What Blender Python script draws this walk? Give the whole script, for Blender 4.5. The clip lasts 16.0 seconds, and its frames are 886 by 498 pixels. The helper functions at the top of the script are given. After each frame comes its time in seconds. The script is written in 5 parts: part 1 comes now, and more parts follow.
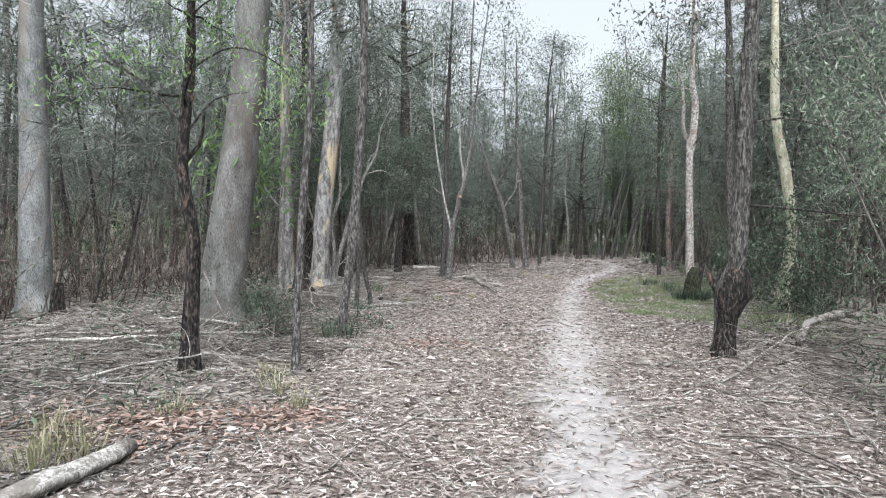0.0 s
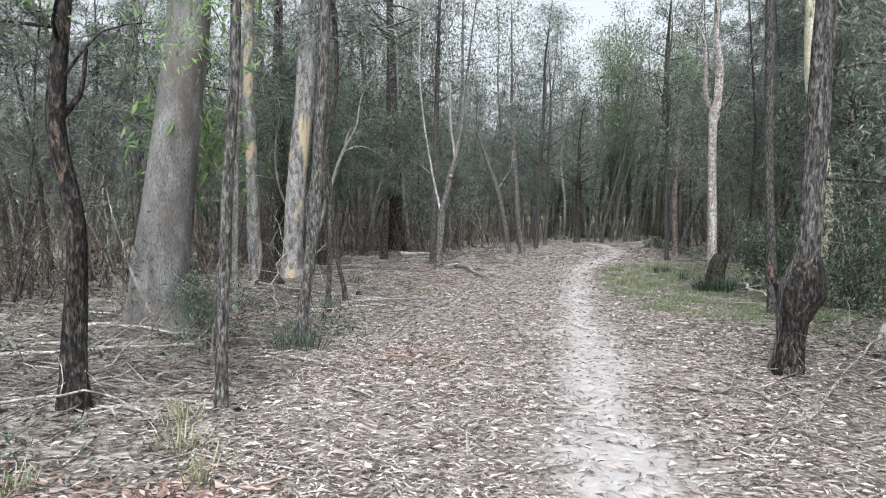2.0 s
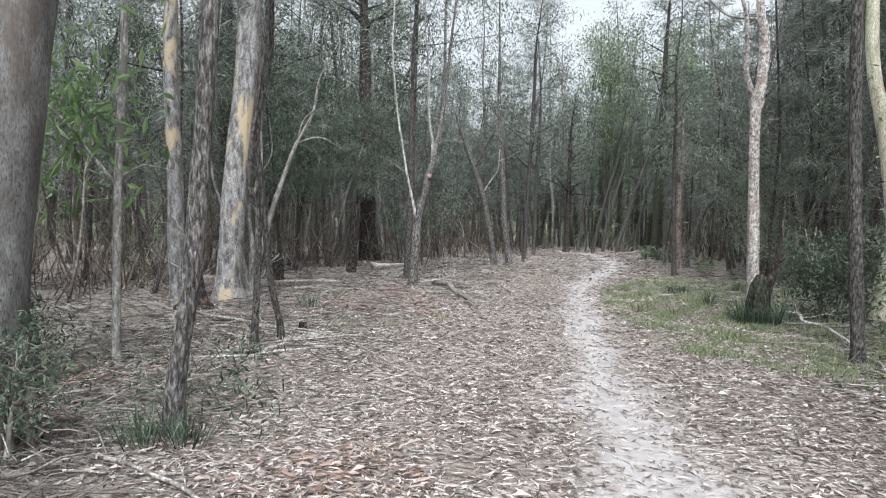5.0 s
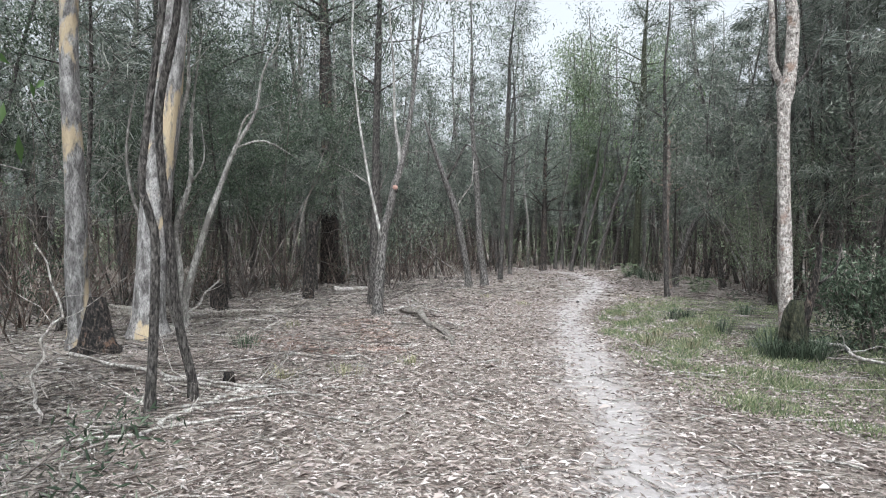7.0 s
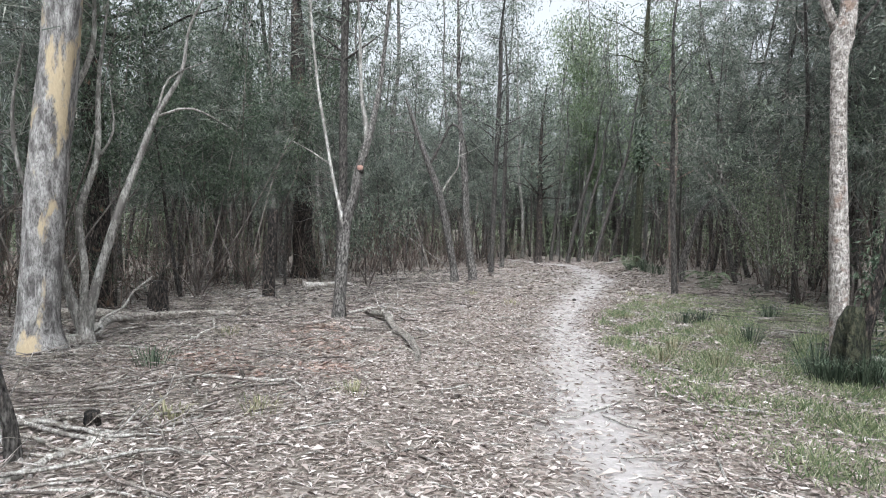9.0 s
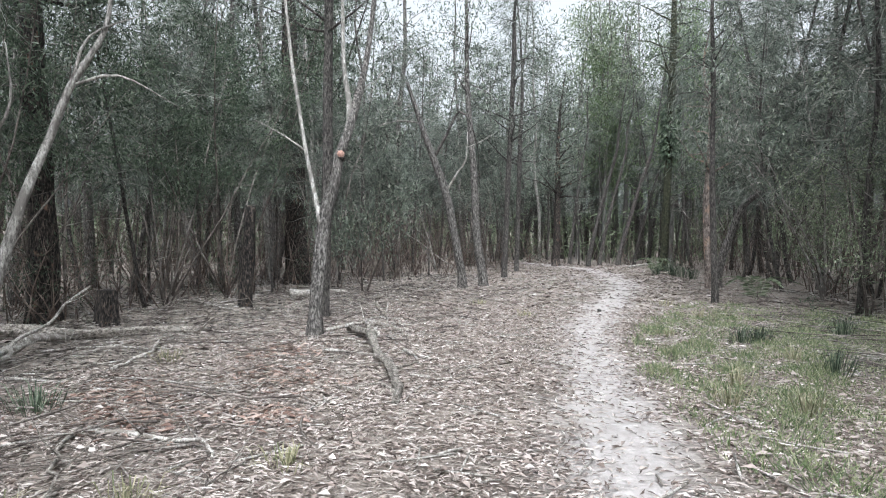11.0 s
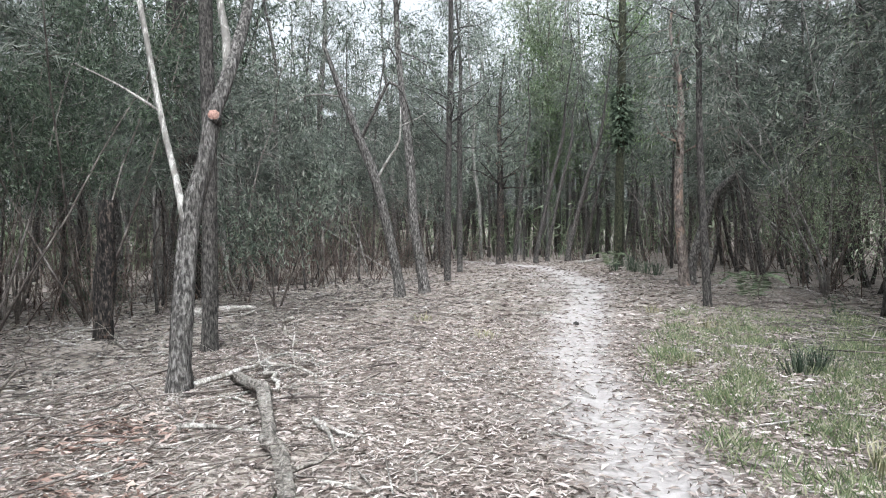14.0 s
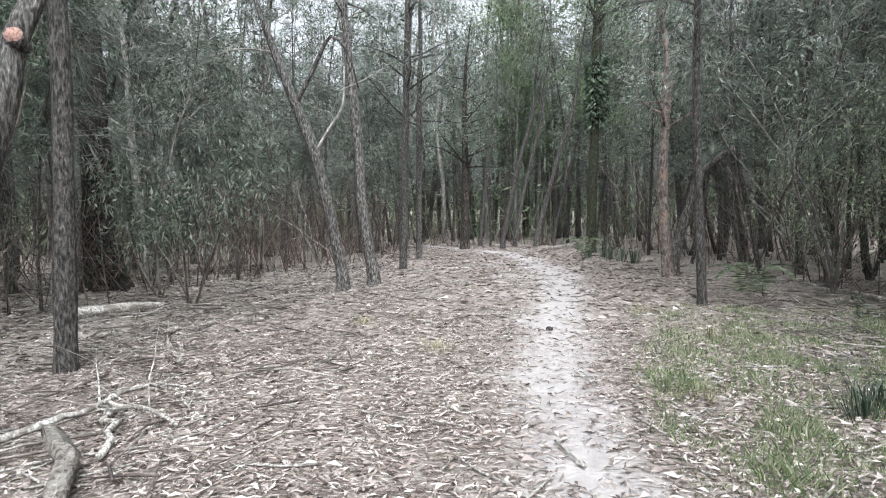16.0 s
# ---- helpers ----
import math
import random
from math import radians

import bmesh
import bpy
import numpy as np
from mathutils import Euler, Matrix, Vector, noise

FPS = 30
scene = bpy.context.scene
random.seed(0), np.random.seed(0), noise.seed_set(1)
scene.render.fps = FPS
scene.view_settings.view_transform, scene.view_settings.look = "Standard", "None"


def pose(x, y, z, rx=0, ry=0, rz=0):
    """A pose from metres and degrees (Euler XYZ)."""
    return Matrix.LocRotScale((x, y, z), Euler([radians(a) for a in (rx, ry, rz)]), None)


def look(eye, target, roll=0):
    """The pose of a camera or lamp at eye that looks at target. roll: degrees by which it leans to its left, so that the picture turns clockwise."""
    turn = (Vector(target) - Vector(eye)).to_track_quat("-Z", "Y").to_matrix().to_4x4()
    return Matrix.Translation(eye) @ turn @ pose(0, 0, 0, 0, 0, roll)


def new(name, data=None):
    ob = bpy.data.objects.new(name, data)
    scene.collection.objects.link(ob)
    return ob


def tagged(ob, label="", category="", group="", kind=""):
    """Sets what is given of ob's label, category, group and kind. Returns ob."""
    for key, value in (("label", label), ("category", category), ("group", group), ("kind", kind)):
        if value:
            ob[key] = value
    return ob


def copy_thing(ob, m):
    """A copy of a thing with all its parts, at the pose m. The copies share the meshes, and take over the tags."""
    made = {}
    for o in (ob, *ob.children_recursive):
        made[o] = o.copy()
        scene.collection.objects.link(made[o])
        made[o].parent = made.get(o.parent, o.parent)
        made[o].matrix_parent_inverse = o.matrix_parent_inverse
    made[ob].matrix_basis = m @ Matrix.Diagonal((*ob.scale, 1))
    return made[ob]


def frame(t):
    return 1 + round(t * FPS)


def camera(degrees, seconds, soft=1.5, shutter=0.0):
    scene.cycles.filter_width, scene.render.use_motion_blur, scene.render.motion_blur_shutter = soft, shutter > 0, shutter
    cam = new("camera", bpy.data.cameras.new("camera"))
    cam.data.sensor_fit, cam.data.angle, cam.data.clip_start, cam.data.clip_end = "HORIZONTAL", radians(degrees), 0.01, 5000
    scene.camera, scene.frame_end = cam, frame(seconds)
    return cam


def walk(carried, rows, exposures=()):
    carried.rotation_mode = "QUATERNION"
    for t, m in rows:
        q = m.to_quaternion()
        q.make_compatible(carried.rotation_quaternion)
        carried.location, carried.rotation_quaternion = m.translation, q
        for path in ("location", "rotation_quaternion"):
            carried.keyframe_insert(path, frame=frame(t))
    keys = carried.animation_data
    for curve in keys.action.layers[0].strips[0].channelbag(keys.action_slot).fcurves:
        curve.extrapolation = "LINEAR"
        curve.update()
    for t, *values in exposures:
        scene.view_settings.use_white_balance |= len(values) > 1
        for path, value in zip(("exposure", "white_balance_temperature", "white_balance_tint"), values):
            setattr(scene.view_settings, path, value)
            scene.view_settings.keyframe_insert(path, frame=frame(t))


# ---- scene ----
cam = camera(69.5, 16.0, 1.1)
EXPOSURES = [(0, 1.22, 5950, 6), (6, 1.27, 5950, 6), (12.5, 1.42, 5950, 6), (16, 1.53, 5950, 6)]
PATH = [
    (0, (1.882, 0.117, 1.509), (1.253, 2.015, 1.454), 0.7),
    (0.5, (1.797, 0.637, 1.484), (1.148, 2.527, 1.408), 0.7),
    (1, (1.677, 1.065, 1.489), (1.024, 2.953, 1.411), 0.8),
    (1.5, (1.556, 1.507, 1.491), (0.941, 3.408, 1.395), 0.5),
    (2, (1.381, 1.934, 1.512), (0.775, 3.837, 1.404), 0.4),
    (2.5, (1.189, 2.382, 1.526), (0.667, 4.31, 1.423), 0.2),
    (3, (1.093, 2.843, 1.521), (0.555, 4.767, 1.435), 0.4),
    (5.5, (0.557, 5.097, 1.57), (0.007, 7.018, 1.477), 1.1),
    (6, (0.429, 5.589, 1.573), (-0.048, 7.531, 1.519), 0.5),
    (6.5, (0.286, 6.069, 1.56), (-0.207, 8.007, 1.528), 0.6),
    (7, (0.161, 6.531, 1.543), (-0.304, 8.476, 1.51), 0.4),
    (7.5, (0.103, 7.013, 1.542), (-0.337, 8.963, 1.484), -0.2),
    (8, (0.093, 7.509, 1.52), (-0.343, 9.46, 1.477), -0.3),
    (8.5, (0.108, 7.993, 1.506), (-0.315, 9.948, 1.462), -0.4),
    (9, (0.127, 8.484, 1.527), (-0.331, 10.43, 1.464), 0.4),
    (11.5, (-0.169, 10.89, 1.463), (-0.681, 12.823, 1.409), 0.1),
    (12, (-0.288, 11.336, 1.473), (-0.783, 13.273, 1.413), -0.3),
    (12.5, (-0.39, 11.8, 1.461), (-0.882, 13.738, 1.414), -0.8),
    (13, (-0.573, 12.248, 1.459), (-1.026, 14.195, 1.399), -1.1),
    (13.5, (-0.681, 12.744, 1.459), (-1.079, 14.703, 1.392), -1.6),
    (14, (-0.747, 13.21, 1.441), (-1.054, 15.185, 1.377), -1.4),
    (14.5, (-0.746, 13.674, 1.427), (-0.978, 15.659, 1.357), -1.3),
    (15, (-0.762, 14.18, 1.436), (-0.998, 16.165, 1.356), -0.8),
    (15.5, (-0.773, 14.667, 1.439), (-0.99, 16.653, 1.348), -1.2),
    (16, (-0.731, 15.14, 1.433), (-0.94, 17.125, 1.311), -1.0),
]
walk(cam, [(t, look(eye, target, roll)) for t, eye, target, roll in PATH], EXPOSURES)

# ---- world and sun: a bright overcast sky ----
world = bpy.data.worlds.new("overcast_sky")
scene.world = world
world.use_nodes = True
wn, wl = world.node_tree.nodes, world.node_tree.links
sky = wn.new("ShaderNodeTexSky")
sky.sky_type = "NISHITA"
sky.sun_disc = False
sky.sun_elevation, sky.sun_rotation = radians(56), radians(165)
sky.dust_density, sky.air_density = 8.0, 1.0
grey = wn.new("ShaderNodeHueSaturation")
grey.inputs["Saturation"].default_value = 0.06
wl.new(sky.outputs["Color"], grey.inputs["Color"])
wl.new(grey.outputs["Color"], wn["Background"].inputs["Color"])
wn["Background"].inputs["Strength"].default_value = 0.15
sun_data = bpy.data.lights.new("sun", "SUN")
sun_data.energy, sun_data.angle, sun_data.color = 0.95, radians(35), (1.0, 0.985, 0.96)
sun = new("sun", sun_data)
sun.matrix_world = look((4, -15, 23), (0, 0, 0))

# ---- materials ----


def material(name, roughness=0.8):
    m = bpy.data.materials.new(name)
    m.use_nodes = True
    b = m.node_tree.nodes["Principled BSDF"]
    b.inputs["Roughness"].default_value = roughness
    b.inputs["Specular IOR Level"].default_value = 0.25
    return m, m.node_tree, b


def coords(nt, scale=(1, 1, 1)):
    t = nt.nodes.new("ShaderNodeTexCoord")
    k = nt.nodes.new("ShaderNodeMapping")
    k.inputs["Scale"].default_value = scale
    nt.links.new(t.outputs["Object"], k.inputs["Vector"])
    return k.outputs["Vector"]


def grain(nt, vec, scale, detail=4.0, rough=0.6, distort=0.0):
    n = nt.nodes.new("ShaderNodeTexNoise")
    n.inputs["Scale"].default_value = scale
    n.inputs["Detail"].default_value = detail
    n.inputs["Roughness"].default_value = rough
    n.inputs["Distortion"].default_value = distort
    nt.links.new(vec, n.inputs["Vector"])
    return n.outputs["Fac"]


def cells(nt, vec, scale):
    n = nt.nodes.new("ShaderNodeTexVoronoi")
    n.inputs["Scale"].default_value = scale
    nt.links.new(vec, n.inputs["Vector"])
    return n


def ramp(nt, fac, stops):
    r = nt.nodes.new("ShaderNodeValToRGB")
    e = r.color_ramp.elements
    while len(e) < len(stops):
        e.new(0.5)
    for k, (at, c) in enumerate(stops):
        e[k].position = at
        e[k].color = (*c, 1) if len(c) == 3 else c
    nt.links.new(fac, r.inputs["Fac"])
    return r.outputs["Color"]


def mixed(nt, fac, a, b, how="MIX"):
    n = nt.nodes.new("ShaderNodeMix")
    n.data_type = "RGBA"
    n.blend_type = how
    if isinstance(fac, float):
        n.inputs[0].default_value = fac
    else:
        nt.links.new(fac, n.inputs[0])
    if isinstance(a, tuple):
        n.inputs[6].default_value = (*a, 1)
    else:
        nt.links.new(a, n.inputs[6])
    if isinstance(b, tuple):
        n.inputs[7].default_value = (*b, 1)
    else:
        nt.links.new(b, n.inputs[7])
    return n.outputs[2]


def relief(nt, b, height, strength, distance=0.02):
    n = nt.nodes.new("ShaderNodeBump")
    n.inputs["Strength"].default_value = strength
    n.inputs["Distance"].default_value = distance
    nt.links.new(height, n.inputs["Height"])
    nt.links.new(n.outputs["Normal"], b.inputs["Normal"])


def own_tone(nt, col, low=0.75, high=1.2):
    """A slightly different tone for each object."""
    o = nt.nodes.new("ShaderNodeObjectInfo")
    return mixed(nt, 1.0, col, ramp(nt, o.outputs["Random"], [(0, (low,) * 3), (1, (high,) * 3)]), "MULTIPLY")


def bark(name, stops, across=22.0, along=5.0, depth=0.9, blotch=None, blotch_scale=2.2, blotch_at=(0.52, 0.6), blotch_long=0.5):
    """Bark: fissures drawn out along the trunk, and shed or burnt patches with their own outline."""
    m, nt, b = material(name, 0.88)
    v = coords(nt, (across * 1.9, across * 1.9, along * 2.2))
    g = grain(nt, v, 1.0, 5.0, 0.6, 0.5)
    stops = [(0.5 + (at - 0.5) * 0.62, c) for at, c in stops]
    fine = grain(nt, coords(nt, (70, 70, 22)), 1.0, 4.0, 0.7)
    col = ramp(nt, g, stops)
    col = mixed(nt, 0.8, col, ramp(nt, fine, [(0.36, (0.3, 0.29, 0.28)), (0.5, (0.95, 0.95, 0.95)), (0.64, (1.35, 1.35, 1.35))]), "MULTIPLY")
    if blotch:
        patch = grain(nt, coords(nt, (1, 1, blotch_long)), blotch_scale, 6.0, 0.62, 0.4)
        mask = ramp(nt, patch, [(blotch_at[0], (0, 0, 0)), (blotch_at[1], (1, 1, 1))])
        col = mixed(nt, mask, col, mixed(nt, 0.35, blotch, ramp(nt, fine, [(0.3, (0.4, 0.4, 0.4)), (0.7, (1, 1, 1))]), "MULTIPLY"))
    nt.links.new(own_tone(nt, col), b.inputs["Base Color"])
    relief(nt, b, g, depth, 0.06)
    return m


def leafy(name, stops, through_light=0.3, roughness=0.55):
    """Leaves: each one its own shade, letting some light through."""
    m, nt, b = material(name, roughness)
    geo = nt.nodes.new("ShaderNodeNewGeometry")
    col = own_tone(nt, ramp(nt, geo.outputs["Random Per Island"], stops), 0.7, 1.25)
    nt.links.new(col, b.inputs["Base Color"])
    if through_light:
        t = nt.nodes.new("ShaderNodeBsdfTranslucent")
        nt.links.new(col, t.inputs["Color"])
        x = nt.nodes.new("ShaderNodeMixShader")
        x.inputs["Fac"].default_value = through_light
        nt.links.new(b.outputs["BSDF"], x.inputs[1])
        nt.links.new(t.outputs["BSDF"], x.inputs[2])
        nt.links.new(x.outputs["Shader"], nt.nodes["Material Output"].inputs["Surface"])
    return m


ROUGH_BARK = bark("rough_grey_bark", [(0.3, (0.03, 0.027, 0.025)), (0.5, (0.095, 0.086, 0.08)), (0.7, (0.225, 0.21, 0.198))])
DARK_BARK = bark("dark_sheoak_bark", [(0.3, (0.02, 0.018, 0.017)), (0.5, (0.072, 0.064, 0.059)), (0.75, (0.16, 0.146, 0.135))], 24, 6)
BLACK_BARK = bark("burnt_bark", [(0.35, (0.008, 0.007, 0.007)), (0.55, (0.035, 0.029, 0.026)), (0.75, (0.12, 0.095, 0.08))], 18, 5.0, 1.0, (0.17, 0.105, 0.075), 6.0, (0.6, 0.68))
SMOOTH_BARK = bark("smooth_gum_bark", [(0.3, (0.105, 0.098, 0.093)), (0.55, (0.15, 0.142, 0.135)), (0.75, (0.2, 0.19, 0.182))], 3.0, 1.0, 0.12, (0.1, 0.08, 0.068), 1.6, (0.5, 0.66))
BLUE_BARK = bark("pale_blue_gum_bark", [(0.3, (0.15, 0.149, 0.147)), (0.55, (0.22, 0.218, 0.215)), (0.75, (0.285, 0.283, 0.277))], 3.0, 1.2, 0.15, (0.24, 0.2, 0.17), 2.0, (0.52, 0.68))
CREAM_BARK = bark("peeling_cream_bark", [(0.3, (0.095, 0.087, 0.084)), (0.5, (0.2, 0.188, 0.182)), (0.72, (0.32, 0.304, 0.293))], 6.0, 2.0, 0.6, (0.44, 0.35, 0.235), 2.0, (0.54, 0.59), 0.4)
YELLOW_BARK = bark("bare_yellow_bark", [(0.3, (0.3, 0.275, 0.2)), (0.55, (0.43, 0.4, 0.3)), (0.75, (0.52, 0.49, 0.395))], 4.0, 1.0, 0.25, (0.28, 0.2, 0.15), 2.2, (0.6, 0.64), 0.4)
FLAKY_BARK = bark("flaky_paper_bark", [(0.3, (0.16, 0.138, 0.125)), (0.5, (0.34, 0.305, 0.28)), (0.75, (0.5, 0.46, 0.43))], 12.0, 9.0, 1.0, (0.26, 0.19, 0.155), 5.0, (0.56, 0.64), 0.8)
RED_BARK = bark("reddish_bark", [(0.3, (0.085, 0.068, 0.06)), (0.5, (0.2, 0.163, 0.145)), (0.75, (0.34, 0.29, 0.262))], 10.0, 4.0, 0.9, (0.43, 0.3, 0.235), 3.5, (0.55, 0.62))
PALE_WOOD = bark("weathered_dead_wood", [(0.3, (0.17, 0.154, 0.14)), (0.5, (0.35, 0.325, 0.298)), (0.75, (0.51, 0.483, 0.452))], 14.0, 8.0, 0.6, (0.2, 0.175, 0.155), 6.0, (0.52, 0.6), 1.0)
LIMB_BARK = bark("pale_limb_bark", [(0.3, (0.15, 0.138, 0.128)), (0.5, (0.29, 0.272, 0.252)), (0.75, (0.41, 0.39, 0.362))], 12.0, 3.0, 0.6, (0.17, 0.155, 0.142), 7.0, (0.5, 0.58))
LOG_BARK = bark("grey_log_bark", [(0.3, (0.085, 0.074, 0.064)), (0.5, (0.215, 0.19, 0.168)), (0.75, (0.37, 0.337, 0.305))], 10.0, 14.0, 0.8, (0.28, 0.262, 0.235), 4.0, (0.54, 0.64), 1.0)
TWIG = bark("brown_dead_twigs", [(0.25, (0.05, 0.04, 0.036)), (0.5, (0.15, 0.128, 0.115)), (0.75, (0.34, 0.31, 0.285))], 1.2, 0.8, 0.2)
BROWN_TWIG = bark("reddish_dead_stems", [(0.25, (0.05, 0.034, 0.028)), (0.5, (0.155, 0.116, 0.098)), (0.75, (0.32, 0.265, 0.235))], 1.2, 0.8, 0.2)
CUT_WOOD = bark("fresh_cut_wood", [(0.3, (0.15, 0.086, 0.07)), (0.6, (0.215, 0.13, 0.106))], 25, 25, 0.1)
STONE = bark("dark_stone", [(0.3, (0.02, 0.02, 0.02)), (0.7, (0.06, 0.055, 0.05))], 30, 30, 0.5)
MOSS = bark("mossy_bark", [(0.3, (0.012, 0.012, 0.009)), (0.5, (0.035, 0.038, 0.022)), (0.75, (0.085, 0.08, 0.05))], 14, 5, 1.0)

NEEDLES = leafy("sheoak_needles", [(0, (0.035, 0.043, 0.035)), (0.45, (0.108, 0.125, 0.104)), (0.8, (0.195, 0.213, 0.182)), (1, (0.33, 0.335, 0.295))], 0.42, 0.45)
GUM_LEAF = leafy("gum_leaves", [(0, (0.035, 0.045, 0.034)), (0.5, (0.108, 0.13, 0.102)), (0.8, (0.2, 0.227, 0.18)), (1, (0.34, 0.365, 0.305))], 0.42, 0.4)
FRESH_LEAF = leafy("fresh_green_leaves", [(0, (0.045, 0.075, 0.03)), (0.6, (0.12, 0.18, 0.075)), (1, (0.24, 0.32, 0.15))], 0.4, 0.4)
BRIGHT_LEAF = leafy("young_green_leaves", [(0, (0.1, 0.17, 0.06)), (0.6, (0.2, 0.31, 0.12)), (1, (0.33, 0.43, 0.2))], 0.5, 0.4)
FERN_LEAF = leafy("pale_fern_fronds", [(0, (0.08, 0.1, 0.06)), (0.6, (0.17, 0.205, 0.13)), (1, (0.3, 0.34, 0.24))], 0.4, 0.45)
WATTLE_LEAF = leafy("feathery_green_leaves", [(0, (0.07, 0.095, 0.062)), (0.5, (0.16, 0.21, 0.14)), (0.85, (0.27, 0.33, 0.23)), (1, (0.4, 0.45, 0.34))], 0.5, 0.4)
DARK_LEAF = leafy("dark_shrub_leaves", [(0, (0.026, 0.038, 0.025)), (0.6, (0.066, 0.09, 0.058)), (1, (0.17, 0.205, 0.145))], 0.3, 0.6)
GRASS = leafy("grass_blades", [(0, (0.075, 0.105, 0.054)), (0.5, (0.165, 0.206, 0.104)), (0.82, (0.28, 0.303, 0.178)), (1, (0.44, 0.42, 0.31))], 0.45)
DRY_GRASS = leafy("dry_grass_blades", [(0, (0.1, 0.11, 0.06)), (0.5, (0.21, 0.2, 0.12)), (1, (0.36, 0.33, 0.23))])
LITTER = leafy("fallen_gum_leaves", [(0, (0.068, 0.05, 0.043)), (0.33, (0.178, 0.14, 0.122)), (0.68, (0.33, 0.279, 0.254)), (0.92, (0.455, 0.402, 0.373)), (1, (0.6, 0.552, 0.521))], 0.0, 0.7)
# greyer leaves, with the shade under the trees darkened into their colour
OLD_SHADED_LITTER = leafy("old_grey_shaded_leaves", [(0, (0.028, 0.023, 0.021)), (0.4, (0.078, 0.066, 0.059)), (0.7, (0.155, 0.136, 0.124)), (0.9, (0.27, 0.247, 0.23)), (1, (0.44, 0.415, 0.395))], 0.0, 0.7)
RED_LITTER = leafy("reddish_fallen_leaves", [(0, (0.1, 0.06, 0.047)), (0.5, (0.215, 0.142, 0.116)), (1, (0.37, 0.29, 0.25))], 0.0, 0.7)

# soil under the litter, worn bare along the foot track
GROUND, nt, b = material("forest_soil", 0.95)
v = coords(nt)
speck = grain(nt, coords(nt, (1, 1, 1)), 45.0, 6.0, 0.7, 1.0)
flecks = cells(nt, coords(nt, (17, 55, 1)), 1.0)
turned = nt.nodes.new("ShaderNodeMapping")
turned.inputs["Rotation"].default_value = (0, 0, 0.9)
turned.inputs["Scale"].default_value = (16, 60, 1)
nt.links.new(v, turned.inputs["Vector"])
flecks_b = cells(nt, turned.outputs["Vector"], 1.0)
soil = ramp(nt, speck, [(0.36, (0.05, 0.042, 0.037)), (0.5, (0.165, 0.141, 0.126)), (0.64, (0.39, 0.35, 0.32))])
soil = mixed(nt, 0.5, soil, ramp(nt, flecks.outputs["Color"], [(0.15, (0.05, 0.04, 0.035)), (0.5, (0.19, 0.16, 0.142)), (0.85, (0.46, 0.42, 0.39))]))
soil = mixed(nt, 0.45, soil, ramp(nt, flecks_b.outputs["Color"], [(0.15, (0.05, 0.04, 0.035)), (0.5, (0.19, 0.16, 0.142)), (0.85, (0.46, 0.42, 0.39))]))
soil = mixed(nt, 1.0, soil, ramp(nt, grain(nt, v, 0.6, 3.0), [(0.3, (0.62, 0.6, 0.58)), (0.7, (1.15, 1.13, 1.1))]), "MULTIPLY")
sand = ramp(nt, grain(nt, v, 9.0, 8.0, 0.75), [(0.3, (0.22, 0.198, 0.19)), (0.55, (0.325, 0.297, 0.288)), (0.75, (0.43, 0.402, 0.393))])
worn = nt.nodes.new("ShaderNodeAttribute")
worn.attribute_name = "worn"
edge = nt.nodes.new("ShaderNodeMath")
edge.operation = "MULTIPLY_ADD"
nt.links.new(grain(nt, v, 5.0, 6.0, 0.7), edge.inputs[0])
edge.inputs[1].default_value = 0.9
nt.links.new(worn.outputs["Fac"], edge.inputs[2])
bare = ramp(nt, edge.outputs[0], [(0.58, (0, 0, 0)), (1.32, (1, 1, 1))])
nt.links.new(mixed(nt, bare, soil, sand), b.inputs["Base Color"])
relief(nt, b, speck, 0.6, 0.02)

# ---- geometry helpers ----


class Geo:
    """Gathers tubes, leaves and other pieces of one mesh."""

    def __init__(self):
        self.v, self.f, self.n = [], [], 0

    def add(self, verts, faces):
        verts = np.asarray(verts, float).reshape(-1, 3)
        faces = np.asarray(faces, int)
        self.v.append(verts)
        self.f.extend((faces + self.n).tolist())
        self.n += len(verts)

    def mesh(self, name, mat, smooth=True):
        me = bpy.data.meshes.new(name)
        me.from_pydata(np.concatenate(self.v).tolist() if self.v else [], [], self.f)
        me.materials.append(mat)
        if smooth:
            me.polygons.foreach_set("use_smooth", [True] * len(me.polygons))
        me.update()
        return me


def part(name, geo, mat, parent=None, label="", smooth=True):
    ob = new(name, geo.mesh(name, mat, smooth) if isinstance(geo, Geo) else geo)
    if parent:
        ob.parent = parent
    return tagged(ob, label)


def base(name, x, y, z=0.0, turn=0.0):
    e = new(name)
    e.empty_display_size = 0.2
    e.matrix_basis = pose(x, y, z, 0, 0, turn)
    return e


def spline(pts, step):
    """A smooth line through rows of x, y, z, diameter, sampled about every step metres."""
    p = np.asarray(pts, float)
    p = np.vstack([2 * p[0] - p[1], p, 2 * p[-1] - p[-2]])
    p[:, 3] = np.maximum(p[:, 3], 0.004)
    out = []
    for k in range(1, len(p) - 2):
        a, b_, c, d = p[k - 1 : k + 3]
        count = max(1, int(np.linalg.norm(c[:3] - b_[:3]) / step))
        for s in np.arange(count) / count:
            out.append(0.5 * (2 * b_ + (c - a) * s + (2 * a - 5 * b_ + 4 * c - d) * s**2 + (3 * b_ - a - 3 * c + d) * s**3))
    out.append(p[-2])
    return np.array(out)


